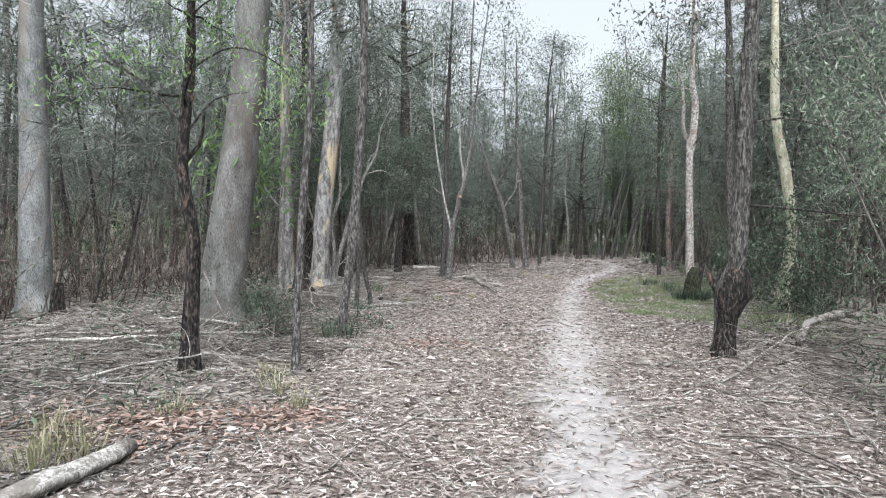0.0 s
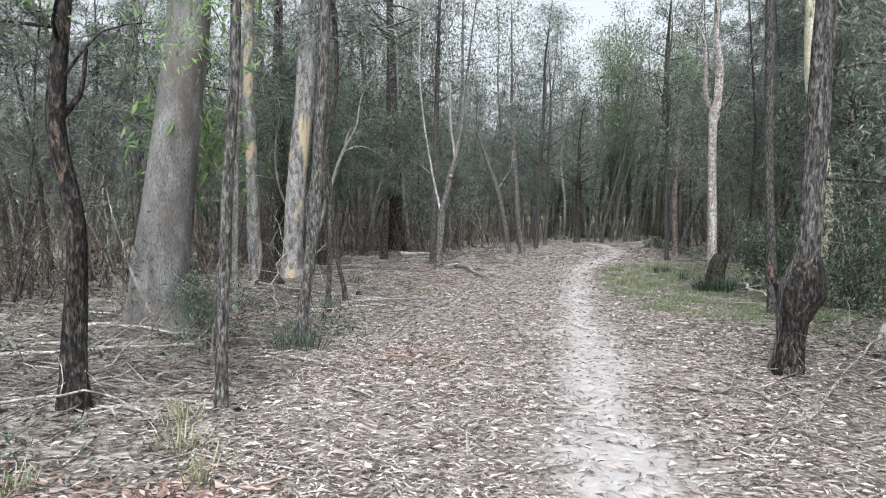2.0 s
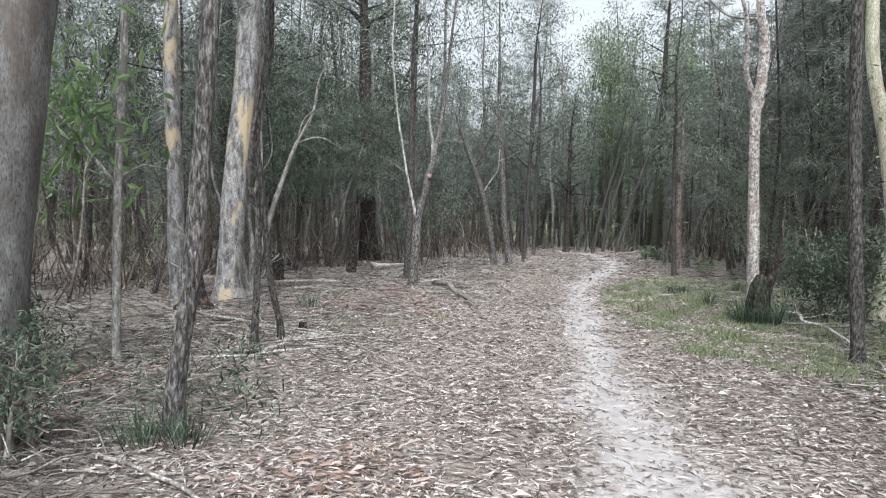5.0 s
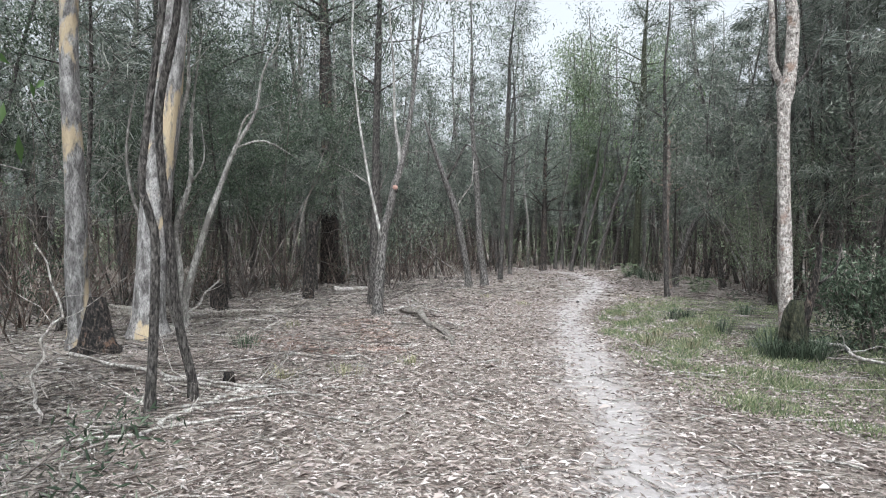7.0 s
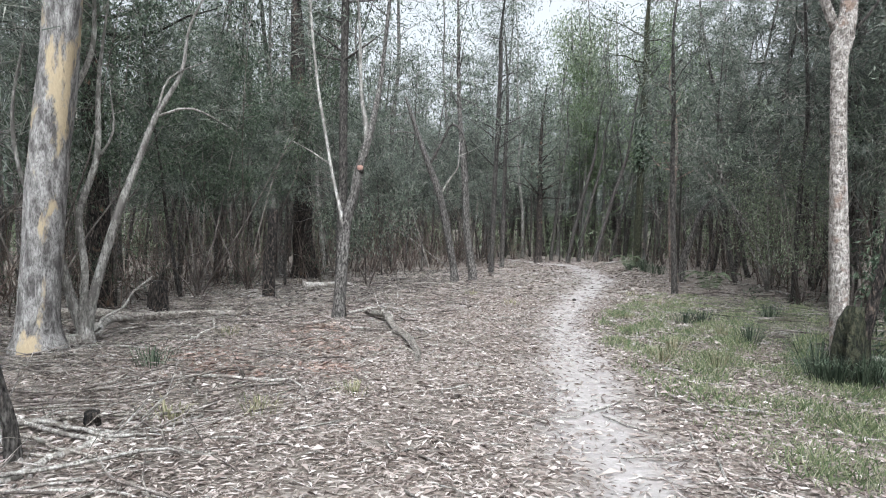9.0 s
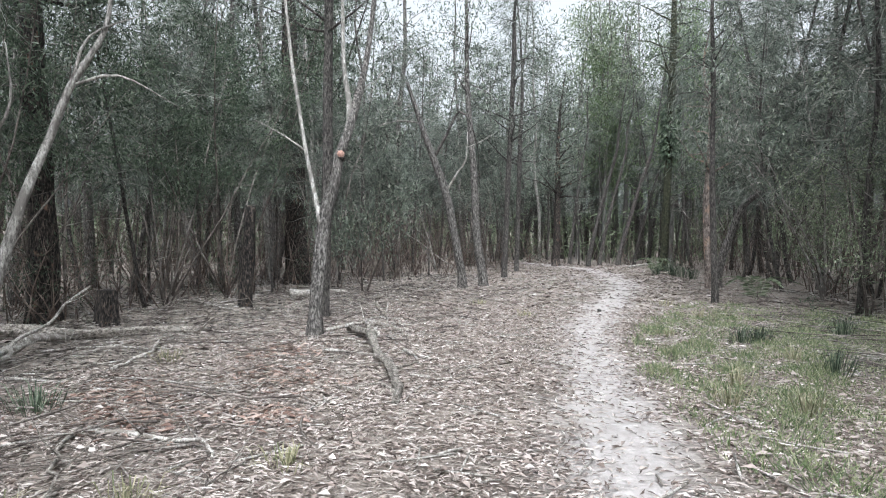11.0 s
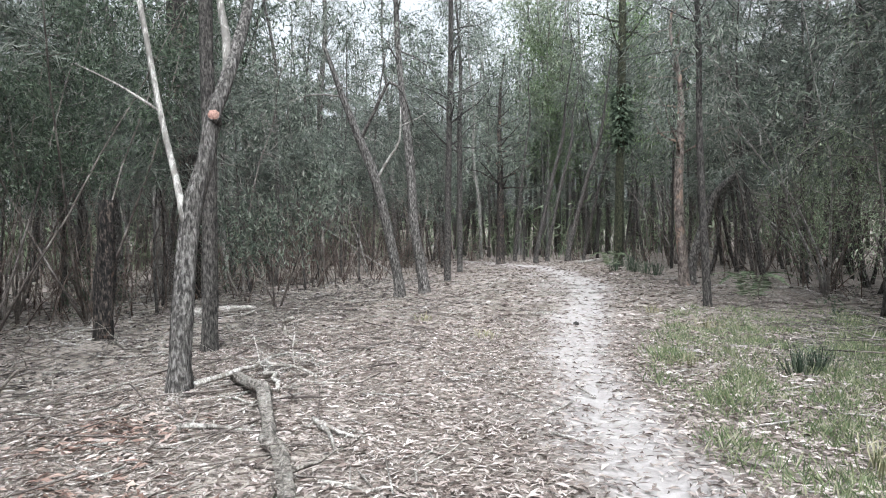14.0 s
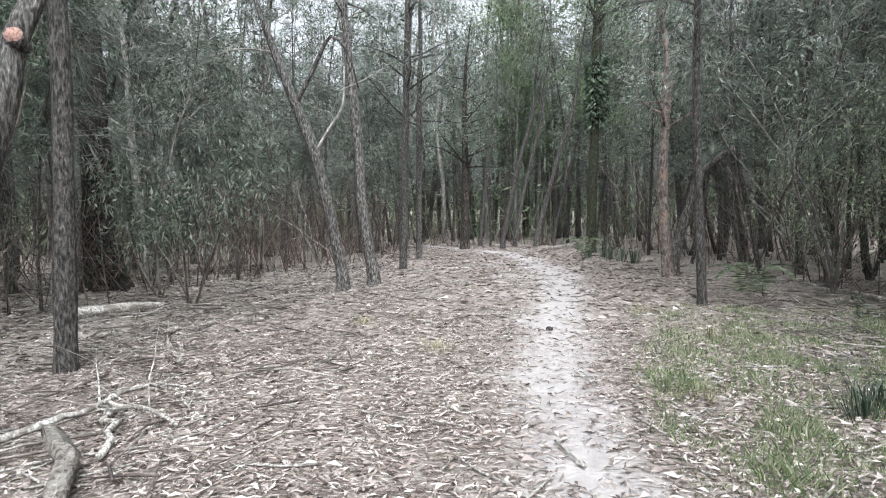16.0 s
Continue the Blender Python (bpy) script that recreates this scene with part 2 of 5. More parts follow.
def tube(geo, rows, sides=8, ridge=0.0, seed=0.0, wobble=0.0, flat_end=False):
    """A tapered tube along rows of x, y, z, diameter; ridge: how deep the fissures cut, as a share of the radius."""
    rows = np.asarray(rows, float)
    c, r = rows[:, :3], rows[:, 3] / 2
    t = np.gradient(c, axis=0) if len(c) > 2 else np.repeat(c[-1:] - c[:1], len(c), 0)
    t /= np.linalg.norm(t, axis=1, keepdims=True) + 1e-9
    ref = np.array([0.0, 1.0, 0.0]) if abs(t[:, 2]).mean() > 0.6 else np.array([0.0, 0.0, 1.0])
    u = np.cross(t, ref)
    u /= np.linalg.norm(u, axis=1, keepdims=True) + 1e-9
    w = np.cross(t, u)
    ang = np.arange(sides) * 2 * math.pi / sides
    rad = np.repeat(r[:, None], sides, 1)
    if ridge or wobble:
        for k in range(len(c)):
            for s in range(sides):
                a = ang[s]
                q = Vector((math.cos(a) * 3.2 + seed, math.sin(a) * 3.2, k * 0.16 + seed))
                h = Vector((math.cos(a) * 0.9, math.sin(a) * 0.9 + seed, k * 0.1))
                rad[k, s] *= 1 + ridge * noise.noise(q) * 1.6 + wobble * noise.noise(h)
    v_ = c[:, None] + rad[..., None] * (u[:, None] * np.cos(ang)[None, :, None] + w[:, None] * np.sin(ang)[None, :, None])
    n = len(c)
    i, s = np.meshgrid(np.arange(n - 1), np.arange(sides), indexing="ij")
    s2 = (s + 1) % sides
    f = np.stack([i * sides + s, i * sides + s2, (i + 1) * sides + s2, (i + 1) * sides + s], -1).reshape(-1, 4)
    off = geo.n
    geo.add(v_.reshape(-1, 3), f)
    geo.f.append([off + (n - 1) * sides + k for k in range(sides)])
    geo.f.append([off + k for k in range(sides)][::-1])


def slivers(geo, rng, centres, per, spread, length, width, droop=0.8, out=None):
    """Needle foliage: thin hanging slivers round each centre."""
    c = np.repeat(np.asarray(centres), per, 0)
    n = len(c)
    c = c + rng.normal(0, 1, (n, 3)) * spread
    d = rng.normal(0, 1, (n, 3)) * (1 - droop * 0.5)
    d[:, 2] -= droop * 1.3
    if out is not None:
        d += np.repeat(out, per, 0) * 1.2
    d /= np.linalg.norm(d, axis=1, keepdims=True)
    side = np.cross(d, rng.normal(0, 1, (n, 3)))
    side /= np.linalg.norm(side, axis=1, keepdims=True) + 1e-9
    ln = length * rng.uniform(0.6, 1.4, (n, 1))
    wd = width * rng.uniform(0.7, 1.3, (n, 1))
    v_ = np.stack([c - side * wd / 2, c + side * wd / 2, c + d * ln], 1)
    geo.add(v_.reshape(-1, 3), np.arange(3 * n).reshape(-1, 3))


def blades(geo, rng, roots, ways, length, width, fold=0.12):
    """Leaves: pointed at both ends, folded along the midrib."""
    roots, ways = np.asarray(roots), np.asarray(ways)
    n = len(roots)
    d = ways / (np.linalg.norm(ways, axis=1, keepdims=True) + 1e-9)
    side = np.cross(d, rng.normal(0, 1, (n, 3)))
    side /= np.linalg.norm(side, axis=1, keepdims=True) + 1e-9
    up = np.cross(side, d)
    ln = np.asarray(length) * rng.uniform(0.65, 1.35, (n, 1))
    wd = np.asarray(width) * rng.uniform(0.7, 1.3, (n, 1))
    mid = roots + d * ln * 0.45
    v_ = np.stack([roots, mid - side * wd / 2 + up * wd * fold, roots + d * ln - up * ln * 0.06, mid + side * wd / 2 + up * wd * fold], 1)
    q = np.arange(n)[:, None] * 4
    geo.add(v_.reshape(-1, 3), np.concatenate([q + [0, 1, 2], q + [0, 2, 3]]))


def flat_leaves(geo, rng, x, y, z, length, width, tilt=0.38):
    """Fallen leaves lying on the ground, each curled and tipped a little."""
    n = len(x)
    a = rng.uniform(0, 2 * math.pi, n)
    d = np.stack([np.cos(a), np.sin(a), rng.normal(0, tilt * 0.4, n)], 1)
    s = np.stack([-np.sin(a), np.cos(a), rng.normal(0, tilt, n)], 1)
    ln = length * rng.uniform(0.5, 1.45, (n, 1))
    wd = width * rng.uniform(0.6, 1.4, (n, 1))
    c = np.stack([x, y, z], 1)
    bow = s * ln * rng.normal(0, 0.1, (n, 1))
    up = np.array([0, 0, 1.0]) * ln * rng.uniform(-0.02, 0.12, (n, 1))
    v_ = np.stack([c - d * ln / 2, c - s * wd / 2 + bow + up, c + d * ln / 2, c + s * wd / 2 + bow + up], 1)
    v_[..., 2] = np.maximum(v_[..., 2], z[:, None] - 0.004)
    q = np.arange(n)[:, None] * 4
    geo.add(v_.reshape(-1, 3), np.concatenate([q + [0, 1, 2], q + [0, 2, 3]]))


# ---- the ground, one sheet with a foot track worn into it ----
TRACK = np.array([(1.9, -30), (1.85, -3), (1.75, 1), (1.7, 3.9), (1.3, 5.4), (1.0, 7.5), (0.77, 9.5), (0.42, 12), (0.1, 14.6), (-0.22, 17.7),
                  (-0.36, 20.5), (-0.12, 23.8), (0.36, 28.7), (-0.3, 34), (-1.4, 37.2), (-4.5, 41), (-10, 44)])


def track_x(y):
    return np.interp(y, TRACK[:, 1], TRACK[:, 0])


def bumps(x, y, scale, seed):
    """A cheap smooth random surface, from -1 to 1."""
    r = np.random.default_rng(seed)
    out = 0
    for _ in range(7):
        a, ph = r.uniform(0, 2 * math.pi), r.uniform(0, 6.3)
        k = 2 * math.pi / scale * r.uniform(0.6, 1.7)
        out = out + np.sin((x * math.cos(a) + y * math.sin(a)) * k + ph)
    return out / 3.5


def height(x, y):
    off = np.abs(x - track_x(y))
    rough = np.clip(off / 2.5, 0.15, 1)
    return (0.025 * bumps(x, y, 1.6, 1) + 0.035 * bumps(x, y, 4.5, 2)) * rough - 0.03 * np.exp(-((off / 0.35) ** 2)) - 0.02


def ground():
    xs = np.concatenate([-np.geomspace(900, 14, 24), np.arange(-13, 9, 0.16), np.geomspace(9, 900, 24)])
    ys = np.concatenate([-np.geomspace(900, 3, 20), np.arange(-2.5, 42, 0.18), np.geomspace(42, 1500, 24)])
    x, y = np.meshgrid(xs, ys)
    z = height(x, y)
    z = np.where((np.abs(x) > 60) | (np.abs(y) > 120), 0, z)
    nx, ny = len(xs), len(ys)
    j, i = np.meshgrid(np.arange(ny - 1), np.arange(nx - 1), indexing="ij")
    f = np.stack([j * nx + i, j * nx + i + 1, (j + 1) * nx + i + 1, (j + 1) * nx + i], -1).reshape(-1, 4)
    g = Geo()
    g.add(np.stack([x, y, z], -1).reshape(-1, 3), f)
    ob = part("ground", g, GROUND)
    off = x - track_x(y)
    wear = (0.66 + 0.12 * bumps(x, y, 1.3, 15)) * np.exp(-(((off + 0.1 * bumps(x, y, 1.9, 16)) / (0.44 + 0.1 * bumps(x, y, 2.5, 5))) ** 2)) + 0.28 * np.exp(-((off / 1.1) ** 2)) * np.clip((y - 22) / 8, 0.25, 1) + 0.3 * np.exp(-(((off + 1.1) / 0.5) ** 2)) * np.clip(bumps(x, y, 3, 6), 0, 1)
    a = ob.data.attributes.new("worn", "FLOAT", "POINT")
    a.data.foreach_set("value", wear.ravel().astype(np.float32))
    return tagged(ob, "flat forest floor of grey soil with a pale worn foot track", "ground", kind="structure")


ground()

# ---- trees ----


def limb_rows(rng, start, azimuth, rise, length, diam, bend=0.12, tips=4):
    """Rows of a bent branch that starts at a point, in degrees from +x and above level."""
    a, e = radians(azimuth), radians(rise)
    d = np.array([math.cos(a) * math.cos(e), math.sin(a) * math.cos(e), math.sin(e)])
    p = np.array(start, float)
    rows = [(*p, diam)]
    for k in range(tips):
        d = d + rng.normal(0, bend, 3)
        d /= np.linalg.norm(d)
        p = p + d * length / tips
        rows.append((*p, diam * (1 - 0.85 * (k + 1) / tips)))
    return rows


def along(rows, share, count, rng):
    """Points spread over the outer share of a branch, and the way it goes there."""
    rows = np.asarray(rows)[:, :3]
    s = rng.uniform(1 - share, 1, count) * (len(rows) - 1)
    k = np.minimum(s.astype(int), len(rows) - 2)
    way = rows[k + 1] - rows[k]
    return rows[k] + way * (s - k)[:, None], way / (np.linalg.norm(way, axis=1, keepdims=True) + 1e-9)


def foliage(leaf, rng, pts, ways, dense, size=1.0):
    if leaf == "needle":
        slivers(FOL, rng, pts, dense, 0.16 * size, 0.26, 0.013 * size, 0.75, ways)
    else:
        n = len(pts) * dense
        roots = np.repeat(pts, dense, 0) + rng.normal(0, 0.2 * size, (n, 3))
        w = rng.normal(0, 0.7, (n, 3)) + (0, 0, -0.7)
        blades(FOL, rng, roots, w, 0.11 * size, 0.028 * size)


FOL = Geo()


def tree(name, label, x, y, rows, top, bark_mat, seed, crown="gum", crown_from=5.0, limbs=18, spread=2.2, dense=14, ridge=0.12, sides=18,
         more=(), leaf_mat=None, step=0.14, crown_label="", flare=1.25, leaf_size=1.25):
    """A single tree: trunk through rows of offset x, y, height, diameter, drawn on to its top; branches; crown of leaves.
    more: further limbs as (material, rows)."""
    global FOL
    rng = np.random.default_rng(seed)
    e = tagged(base(name, x, y, float(height(np.float64(x), np.float64(y)))), label, "tree", "trees by the track")
    slim = 0.8 if rows[0][3] < 0.5 else 0.92
    rows = [[*r[:3], r[3] * slim] for r in rows]
    lean = (np.array(rows[-1][:2]) - np.array(rows[0][:2])) / max(rows[-1][2], 0.5)
    last = rows[-1]
    if top > last[2] + 0.5:
        for k in (0.35, 0.7, 1.0):
            h = last[2] + (top - last[2]) * k
            j = rng.normal(0, 0.12, 2) * k
            rows.append([last[0] + lean[0] * (h - last[2]) * 0.6 + j[0], last[1] + lean[1] * (h - last[2]) * 0.6 + j[1], h, last[3] * (1 - 0.85 * k)])
    low = rows[0]
    rows = [[low[0], low[1], -0.15, low[3] * flare * 1.08], [low[0], low[1], 0.05, low[3] * flare], [low[0] + (rows[1][0] - low[0]) * 0.12, low[1] + (rows[1][1] - low[1]) * 0.12, min(0.4, rows[1][2] * 0.3), low[3]]] + rows[1:]
    line = spline(rows, step)
    g = Geo()
    tube(g, line, sides, ridge, seed * 1.37, 0.1)
    part("trunk", g, bark_mat, e)
    for mat, r in more:
        g = Geo()
        r = spline(r, 0.15)
        r[:, 3] *= slim
        tube(g, r, 18 if r[:, 3].max() > 0.25 else 9, 0.2 if r[:, 3].max() > 0.25 else 0.08, seed * 0.7, 0.15)
        part("branch", g, mat, e)
    if crown:
        wood, FOL = Geo(), Geo()
        for k in range(limbs):
            h = rng.uniform(crown_from, top * 0.98)
            at = line[np.argmin(abs(line[:, 2] - h))]
            reach = spread * (1 - 0.55 * (h - crown_from) / (top - crown_from)) * rng.uniform(0.6, 1.2)
            r = limb_rows(rng, at[:3], rng.uniform(0, 360), rng.uniform(5, 50), reach, max(0.015, at[3] * 0.35), 0.2)
            tube(wood, r, 5)
            pts, ways = along(r, 0.65, 7, rng)
            foliage(crown, rng, pts, ways, dense, leaf_size)
        tagged(part("branch_spray", wood, bark_mat, e), kind="stuff")
        tagged(part("crown", FOL, leaf_mat or (NEEDLES if crown == "needle" else GUM_LEAF), e, crown_label, False), kind="stuff")
    return e


tree("gum_tree", "tall smooth pale-grey gum tree with a straight trunk", -8.81, 8.8, [(0, 0, 0, .62), (0, 0, 2.55, .53), (-.02, -.03, 5.6, .43)], 15, BLUE_BARK, 1, crown_from=7, ridge=0.02, sides=22)
tree("gum_tree", "thick smooth grey gum tree leaning beside the track", -4.85, 8.92, [(0, 0, 0, .84), (.07, .06, 1.38, .73), (.22, .19, 3.0, .65), (.33, .28, 4.5, .6)], 16, SMOOTH_BARK, 2, crown_from=8, ridge=0.02, sides=28, flare=1.12)
r8 = np.random.default_rng(8)
leafy_burnt = tree("burnt_tree", "thin crooked tree with fire-blackened bark and leafy twigs", -2.82, 5.72, [(0, 0, 0, .235), (.02, .02, .8, .2), (.03, .03, 1.42, .18), (-.05, -.05, 2.1, .17), (-.03, -.03, 2.6, .14), (.02, 0, 3.4, .12)], 5.2, BLACK_BARK, 3,
     "gum", 2.6, 12, 0.9, 14, 0.28, 18, leaf_mat=FRESH_LEAF, leaf_size=0.7, crown_label="sparse bright-green leaves on crooked twigs",
     more=[(DARK_BARK, [(-.03, -.03, 2.5, .035), (.2, .15, 2.9, .022), (.5, .35, 3.0, .008)]), (BLACK_BARK, [(-.04, -.04, 2.2, .07), (.1, .03, 2.4, .05), (.16, .04, 2.75, .03)])])
FOL = Geo()
for cx, cy, cz, cn in ((.35, .2, 3.55, 26), (.75, .45, 3.3, 34), (.95, .5, 2.95, 30), (.55, .35, 2.85, 16), (-.3, -.2, 3.4, 22), (-.9, -.4, 3.3, 24), (-1.3, -.5, 2.95, 18)):
    foliage("leaf", r8, np.array([cx, cy, cz]) + r8.normal(0, 1, (cn, 3)) * (.2, .18, .09), None, 5, 0.72)
tagged(part("leaf_spray", FOL, BRIGHT_LEAF, leafy_burnt, "fresh bright-green leaves", False), kind="stuff")
for rows_ in ([(-.03, -.03, 2.6, .035), (-.5, -.2, 3.1, .025), (-.9, -.4, 3.25, .016), (-1.4, -.55, 2.95, .006)], [(0, 0, 3.2, .03), (.4, .2, 3.45, .02), (.8, .45, 3.3, .014), (1.05, .55, 2.9, .006)]):
    g = Geo()
    tube(g, spline(rows_, 0.12), 7, 0.1, 4)
    part("branch", g, DARK_BARK, leafy_burnt)
tree("sapling", "slim young tree with rough grey bark", -1.74, 6.08, [(0, 0, 0, .115), (.04, .03, 1.5, .105), (.1, .09, 2.9, .1)], 7.5, ROUGH_BARK, 4, "needle", 4.2, 16, 1.2, 14, 0.12, 14)
tree("sapling", "slim rough-barked tree leaning slightly over leaf litter", -2.4, 8.44, [(0, 0, 0, .165), (.1, .08, 1.3, .16), (.17, .13, 2.6, .155), (.22, .16, 3.7, .145)], 9, ROUGH_BARK, 5, "needle", 5, 18, 1.5, 14, 0.14, 16)
tree("gum_tree", "pale gum tree with peeling cream and grey bark", -6.6, 13.8, [(0, 0, 0, .44), (-.05, -.05, 1.0, .36), (-.06, -.05, 2.05, .33), (-.11, -.1, 4.2, .29)], 14, CREAM_BARK, 6, crown_from=6, ridge=0.05, sides=20)
tree("gum_tree", "pale gum tree with orange-cream patches and fluted base", -6.35, 14.8, [(0, 0, 0, .56), (.03, .02, 0.8, .47), (.08, .06, 2.0, .46), (.26, .2, 4.6, .43)], 15, CREAM_BARK, 7, crown_from=6.5, ridge=0.09, sides=22)
tree("thin_tree", "thin crooked dark sapling with a snapped bend", -3.57, 11.29, [(0, 0, 0, .12), (.02, .02, .7, .11), (.03, .02, 1.6, .1), (-.05, -.04, 1.95, .09), (-.02, 0, 2.6, .08), (.1, .1, 4, .07)], 6.5, DARK_BARK, 8, "needle", 4, 12, 1.1, 14, 0.12, 12)
tree("thin_tree", "thin curving dark sapling over fallen branches", -3.55, 11.87, [(0, 0, 0, .115), (-.11, -.08, .79, .105), (-.19, -.13, 1.75, .097), (-.25, -.17, 2.7, .095), (-.11, -.08, 3.77, .09)], 8, DARK_BARK, 9, "needle", 4.5, 14, 1.2, 14, 0.12, 12)
pale_sapling = tree("sapling", "slim pale-barked sapling with a forked stem", -4.62, 10.26, [(0, 0, 0, .11), (.02, .02, 1.94, .105), (.07, .07, 3.7, .1)], 8, LIMB_BARK, 10, "gum", 4.4, 12, 1.2, 10, 0.05, 12,
     more=[(LIMB_BARK, [(.02, .02, 1.9, .06), (-.18, -.16, 2.25, .045), (-.33, -.3, 2.55, .03), (-.5, -.4, 2.75, .015)]), (LIMB_BARK, [(.02, .02, 2.0, .03), (.2, .18, 2.15, .02), (.42, .4, 2.1, .01)])])
FOL = Geo()
r7 = np.random.default_rng(17)
foliage("leaf", r7, np.array([-.5, -.2, 2.72]) + r7.normal(0, 1, (80, 3)) * (.22, .2, .13), None, 5, 2.0)
tagged(part("leaf_spray", FOL, BRIGHT_LEAF, pale_sapling, "fresh bright-green leaves", False), kind="stuff")
tree("tea_tree", "pale multi-stemmed small tree spreading from one base", -6.3, 15.5, [(0, 0, 0, .24), (-.16, -.1, .7, .15), (-.25, -.2, 1.5, .13), (-.17, -.12, 2.3, .12), (-.28, -.1, 2.9, .1), (.02, .1, 3.8, .08)], 6, LIMB_BARK, 11, "needle", 4.2, 14, 1.4, 14, 0.1, 12,
     more=[(LIMB_BARK, [(0, 0, .1, .19), (.08, .06, .73, .16), (.3, .28, 1.84, .13), (.42, .5, 2.5, .115), (.6, .6, 3.06, .1), (.85, .82, 3.7, .07), (.95, .9, 4.4, .045), (1.3, 1.2, 5.3, .012)]),
           (LIMB_BARK, [(-.03, -.05, .2, .15), (.02, -.04, 1.0, .12), (-.08, -.02, 1.7, .11), (.1, .1, 2.5, .1), (.05, .2, 3.5, .07), (.2, .3, 5, .012)]),
           (LIMB_BARK, [(-.24, -.2, 1.45, .08), (-.5, -.4, 2.0, .07), (-.6, -.5, 2.9, .055), (-.5, -.4, 4.0, .03)]),
           (LIMB_BARK, [(.6, .6, 3.06, .05), (1.0, .85, 3.2, .035), (1.5, 1.2, 2.9, .01)]), (LIMB_BARK, [(.62, .6, 3.1, .05), (.75, .7, 3.6, .035), (1.2, 1.0, 3.9, .012)]), (LIMB_BARK, [(.08, .1, 2.4, .05), (.35, .1, 2.8, .035), (.3, .1, 3.4, .015)])])
fork = tree("forked_tree", "rough-barked forked tree with a sawn-off limb", -4.04, 18.54, [(0, 0, 0, .255), (0, .12, .8, .24), (.03, .27, 1.65, .225), (.13, .36, 2.1, .2), (.185, .44, 2.57, .182), (.27, .64, 3.04, .165), (.3, 1.25, 4.24, .11)], 10, ROUGH_BARK, 12, "gum", 5.0, 16, 2.0, 12, 0.14, 20,
            more=[(LIMB_BARK, [(.0, .2, 1.55, .11), (-.12, .28, 1.95, .085), (-.29, .35, 2.56, .072), (-.47, .42, 3.4, .068), (-.63, .5, 4.2, .062), (-.8, .6, 5.6, .05), (-.85, .8, 7.2, .04), (-1.1, .9, 8.6, .012)]),
                  (LIMB_BARK, [(.26, .63, 3.0, .14), (.19, .76, 3.4, .115), (.05, .9, 4.0, .09), (-.02, 1.0, 5.2, .06), (-.15, 1.1, 6.6, .04), (-.1, 1.3, 8.2, .012)]),
                  (LIMB_BARK, [(-.3, .35, 2.62, .035), (-.6, .2, 2.85, .025), (-.95, .05, 3.05, .012)])])
g = Geo()
tube(g, [(.2, .46, 2.5, .13), (.222, .4, 2.55, .125), (.237, .365, 2.57, .12)], 16, 0.05, 2)
stub = part("sawn_limb", g, ROUGH_BARK, fork)
g = Geo()
tube(g, [(.2365, .366, 2.5695, .108), (.2385, .361, 2.572, .106)], 16, 0.08, 3)
part("cut_face", g, CUT_WOOD, stub, "fresh orange saw cut")
tree("sheoak_tree", "straight dark she-oak behind the forked tree", -4.96, 20.75, [(0, 0, 0, .25), (.07, .04, 2.5, .22), (.09, .05, 5, .2)], 11, DARK_BARK, 13, "needle", 4.5, 22, 1.8, 16, 0.12, 14)
tree("bent_tree", "bent dead-topped tree with arching bare limbs", -3.76, 26.45, [(0, 0, 0, .28), (-.17, -.04, 1.25, .26), (-.45, -.1, 2.55, .245), (-.75, -.18, 3.4, .21), (-1.05, -.25, 4.25, .17), (-1.4, -.3, 5.3, .09)], 5.4, ROUGH_BARK, 14, None, ridge=0.12, sides=16,
     more=[(DARK_BARK, [(-.72, -.17, 3.35, .11), (-.4, -.2, 3.9, .09), (-.05, -.2, 4.5, .08), (.25, -.2, 4.2, .06), (.4, -.1, 3.6, .04)]), (LIMB_BARK, [(-.42, -.1, 2.5, .08), (-.1, -.1, 3.0, .06), (.1, -.1, 3.3, .05), (.15, -.1, 4.0, .03)]),
           (LIMB_BARK, [(.1, -.1, 3.6, .03), (.5, -.1, 3.75, .025), (.85, -.05, 3.95, .012)]), (LIMB_BARK, [(-1.05, -.25, 4.25, .06), (-1.6, -.4, 4.3, .04), (-2.2, -.5, 4.15, .02)])])
tree("rough_tree", "grey-barked tree standing beside the bent tree", -3.43, 27.55, [(0, 0, 0, .3), (-.19, -.04, 1.6, .27), (-.26, -.05, 3.1, .24)], 10, ROUGH_BARK, 15, "gum", 4.5, 18, 1.8, 12, 0.12, 14)
tree("sheoak_tree", "straight dark she-oak at the track's edge", -3.33, 30.5, [(0, 0, 0, .22), (.1, .02, 3, .2), (.26, .04, 6.9, .18)], 11, DARK_BARK, 16, "needle", 3.4, 30, 1.8, 14, 0.1, 12)
tree("sheoak_tree", "slim dark she-oak at the track's edge", -3.36, 33.4, [(0, 0, 0, .22), (.1, .01, 4.6, .19)], 10, DARK_BARK, 17, "needle", 3.0, 30, 1.8, 14, 0.1, 12)
tree("burnt_tree", "thick tree with a burnt black base by the track", -2.41, 39.0, [(0, 0, 0, .42), (.06, 0, 3.4, .3)], 8.5, BLACK_BARK, 18, "gum", 2.6, 30, 2.2, 14, 0.15, 14)
vine = tree("vine_tree", "straight dark tree wrapped in leafy climbing vine", 1.89, 36.4, [(0, 0, 0, .4), (.13, -.02, 3.9, .36), (.27, -.03, 8.5, .34)], 13, MOSS, 19, "gum", 6.5, 26, 2.4, 14, 0.1, 14)
FOL = Geo()
r9 = np.random.default_rng(19)
hz = r9.triangular(3.9, 4.9, 6.6, 1200)
az = r9.uniform(0, 6.28, 1200)
rr = 0.15 + r9.uniform(0, 0.16, 1200)
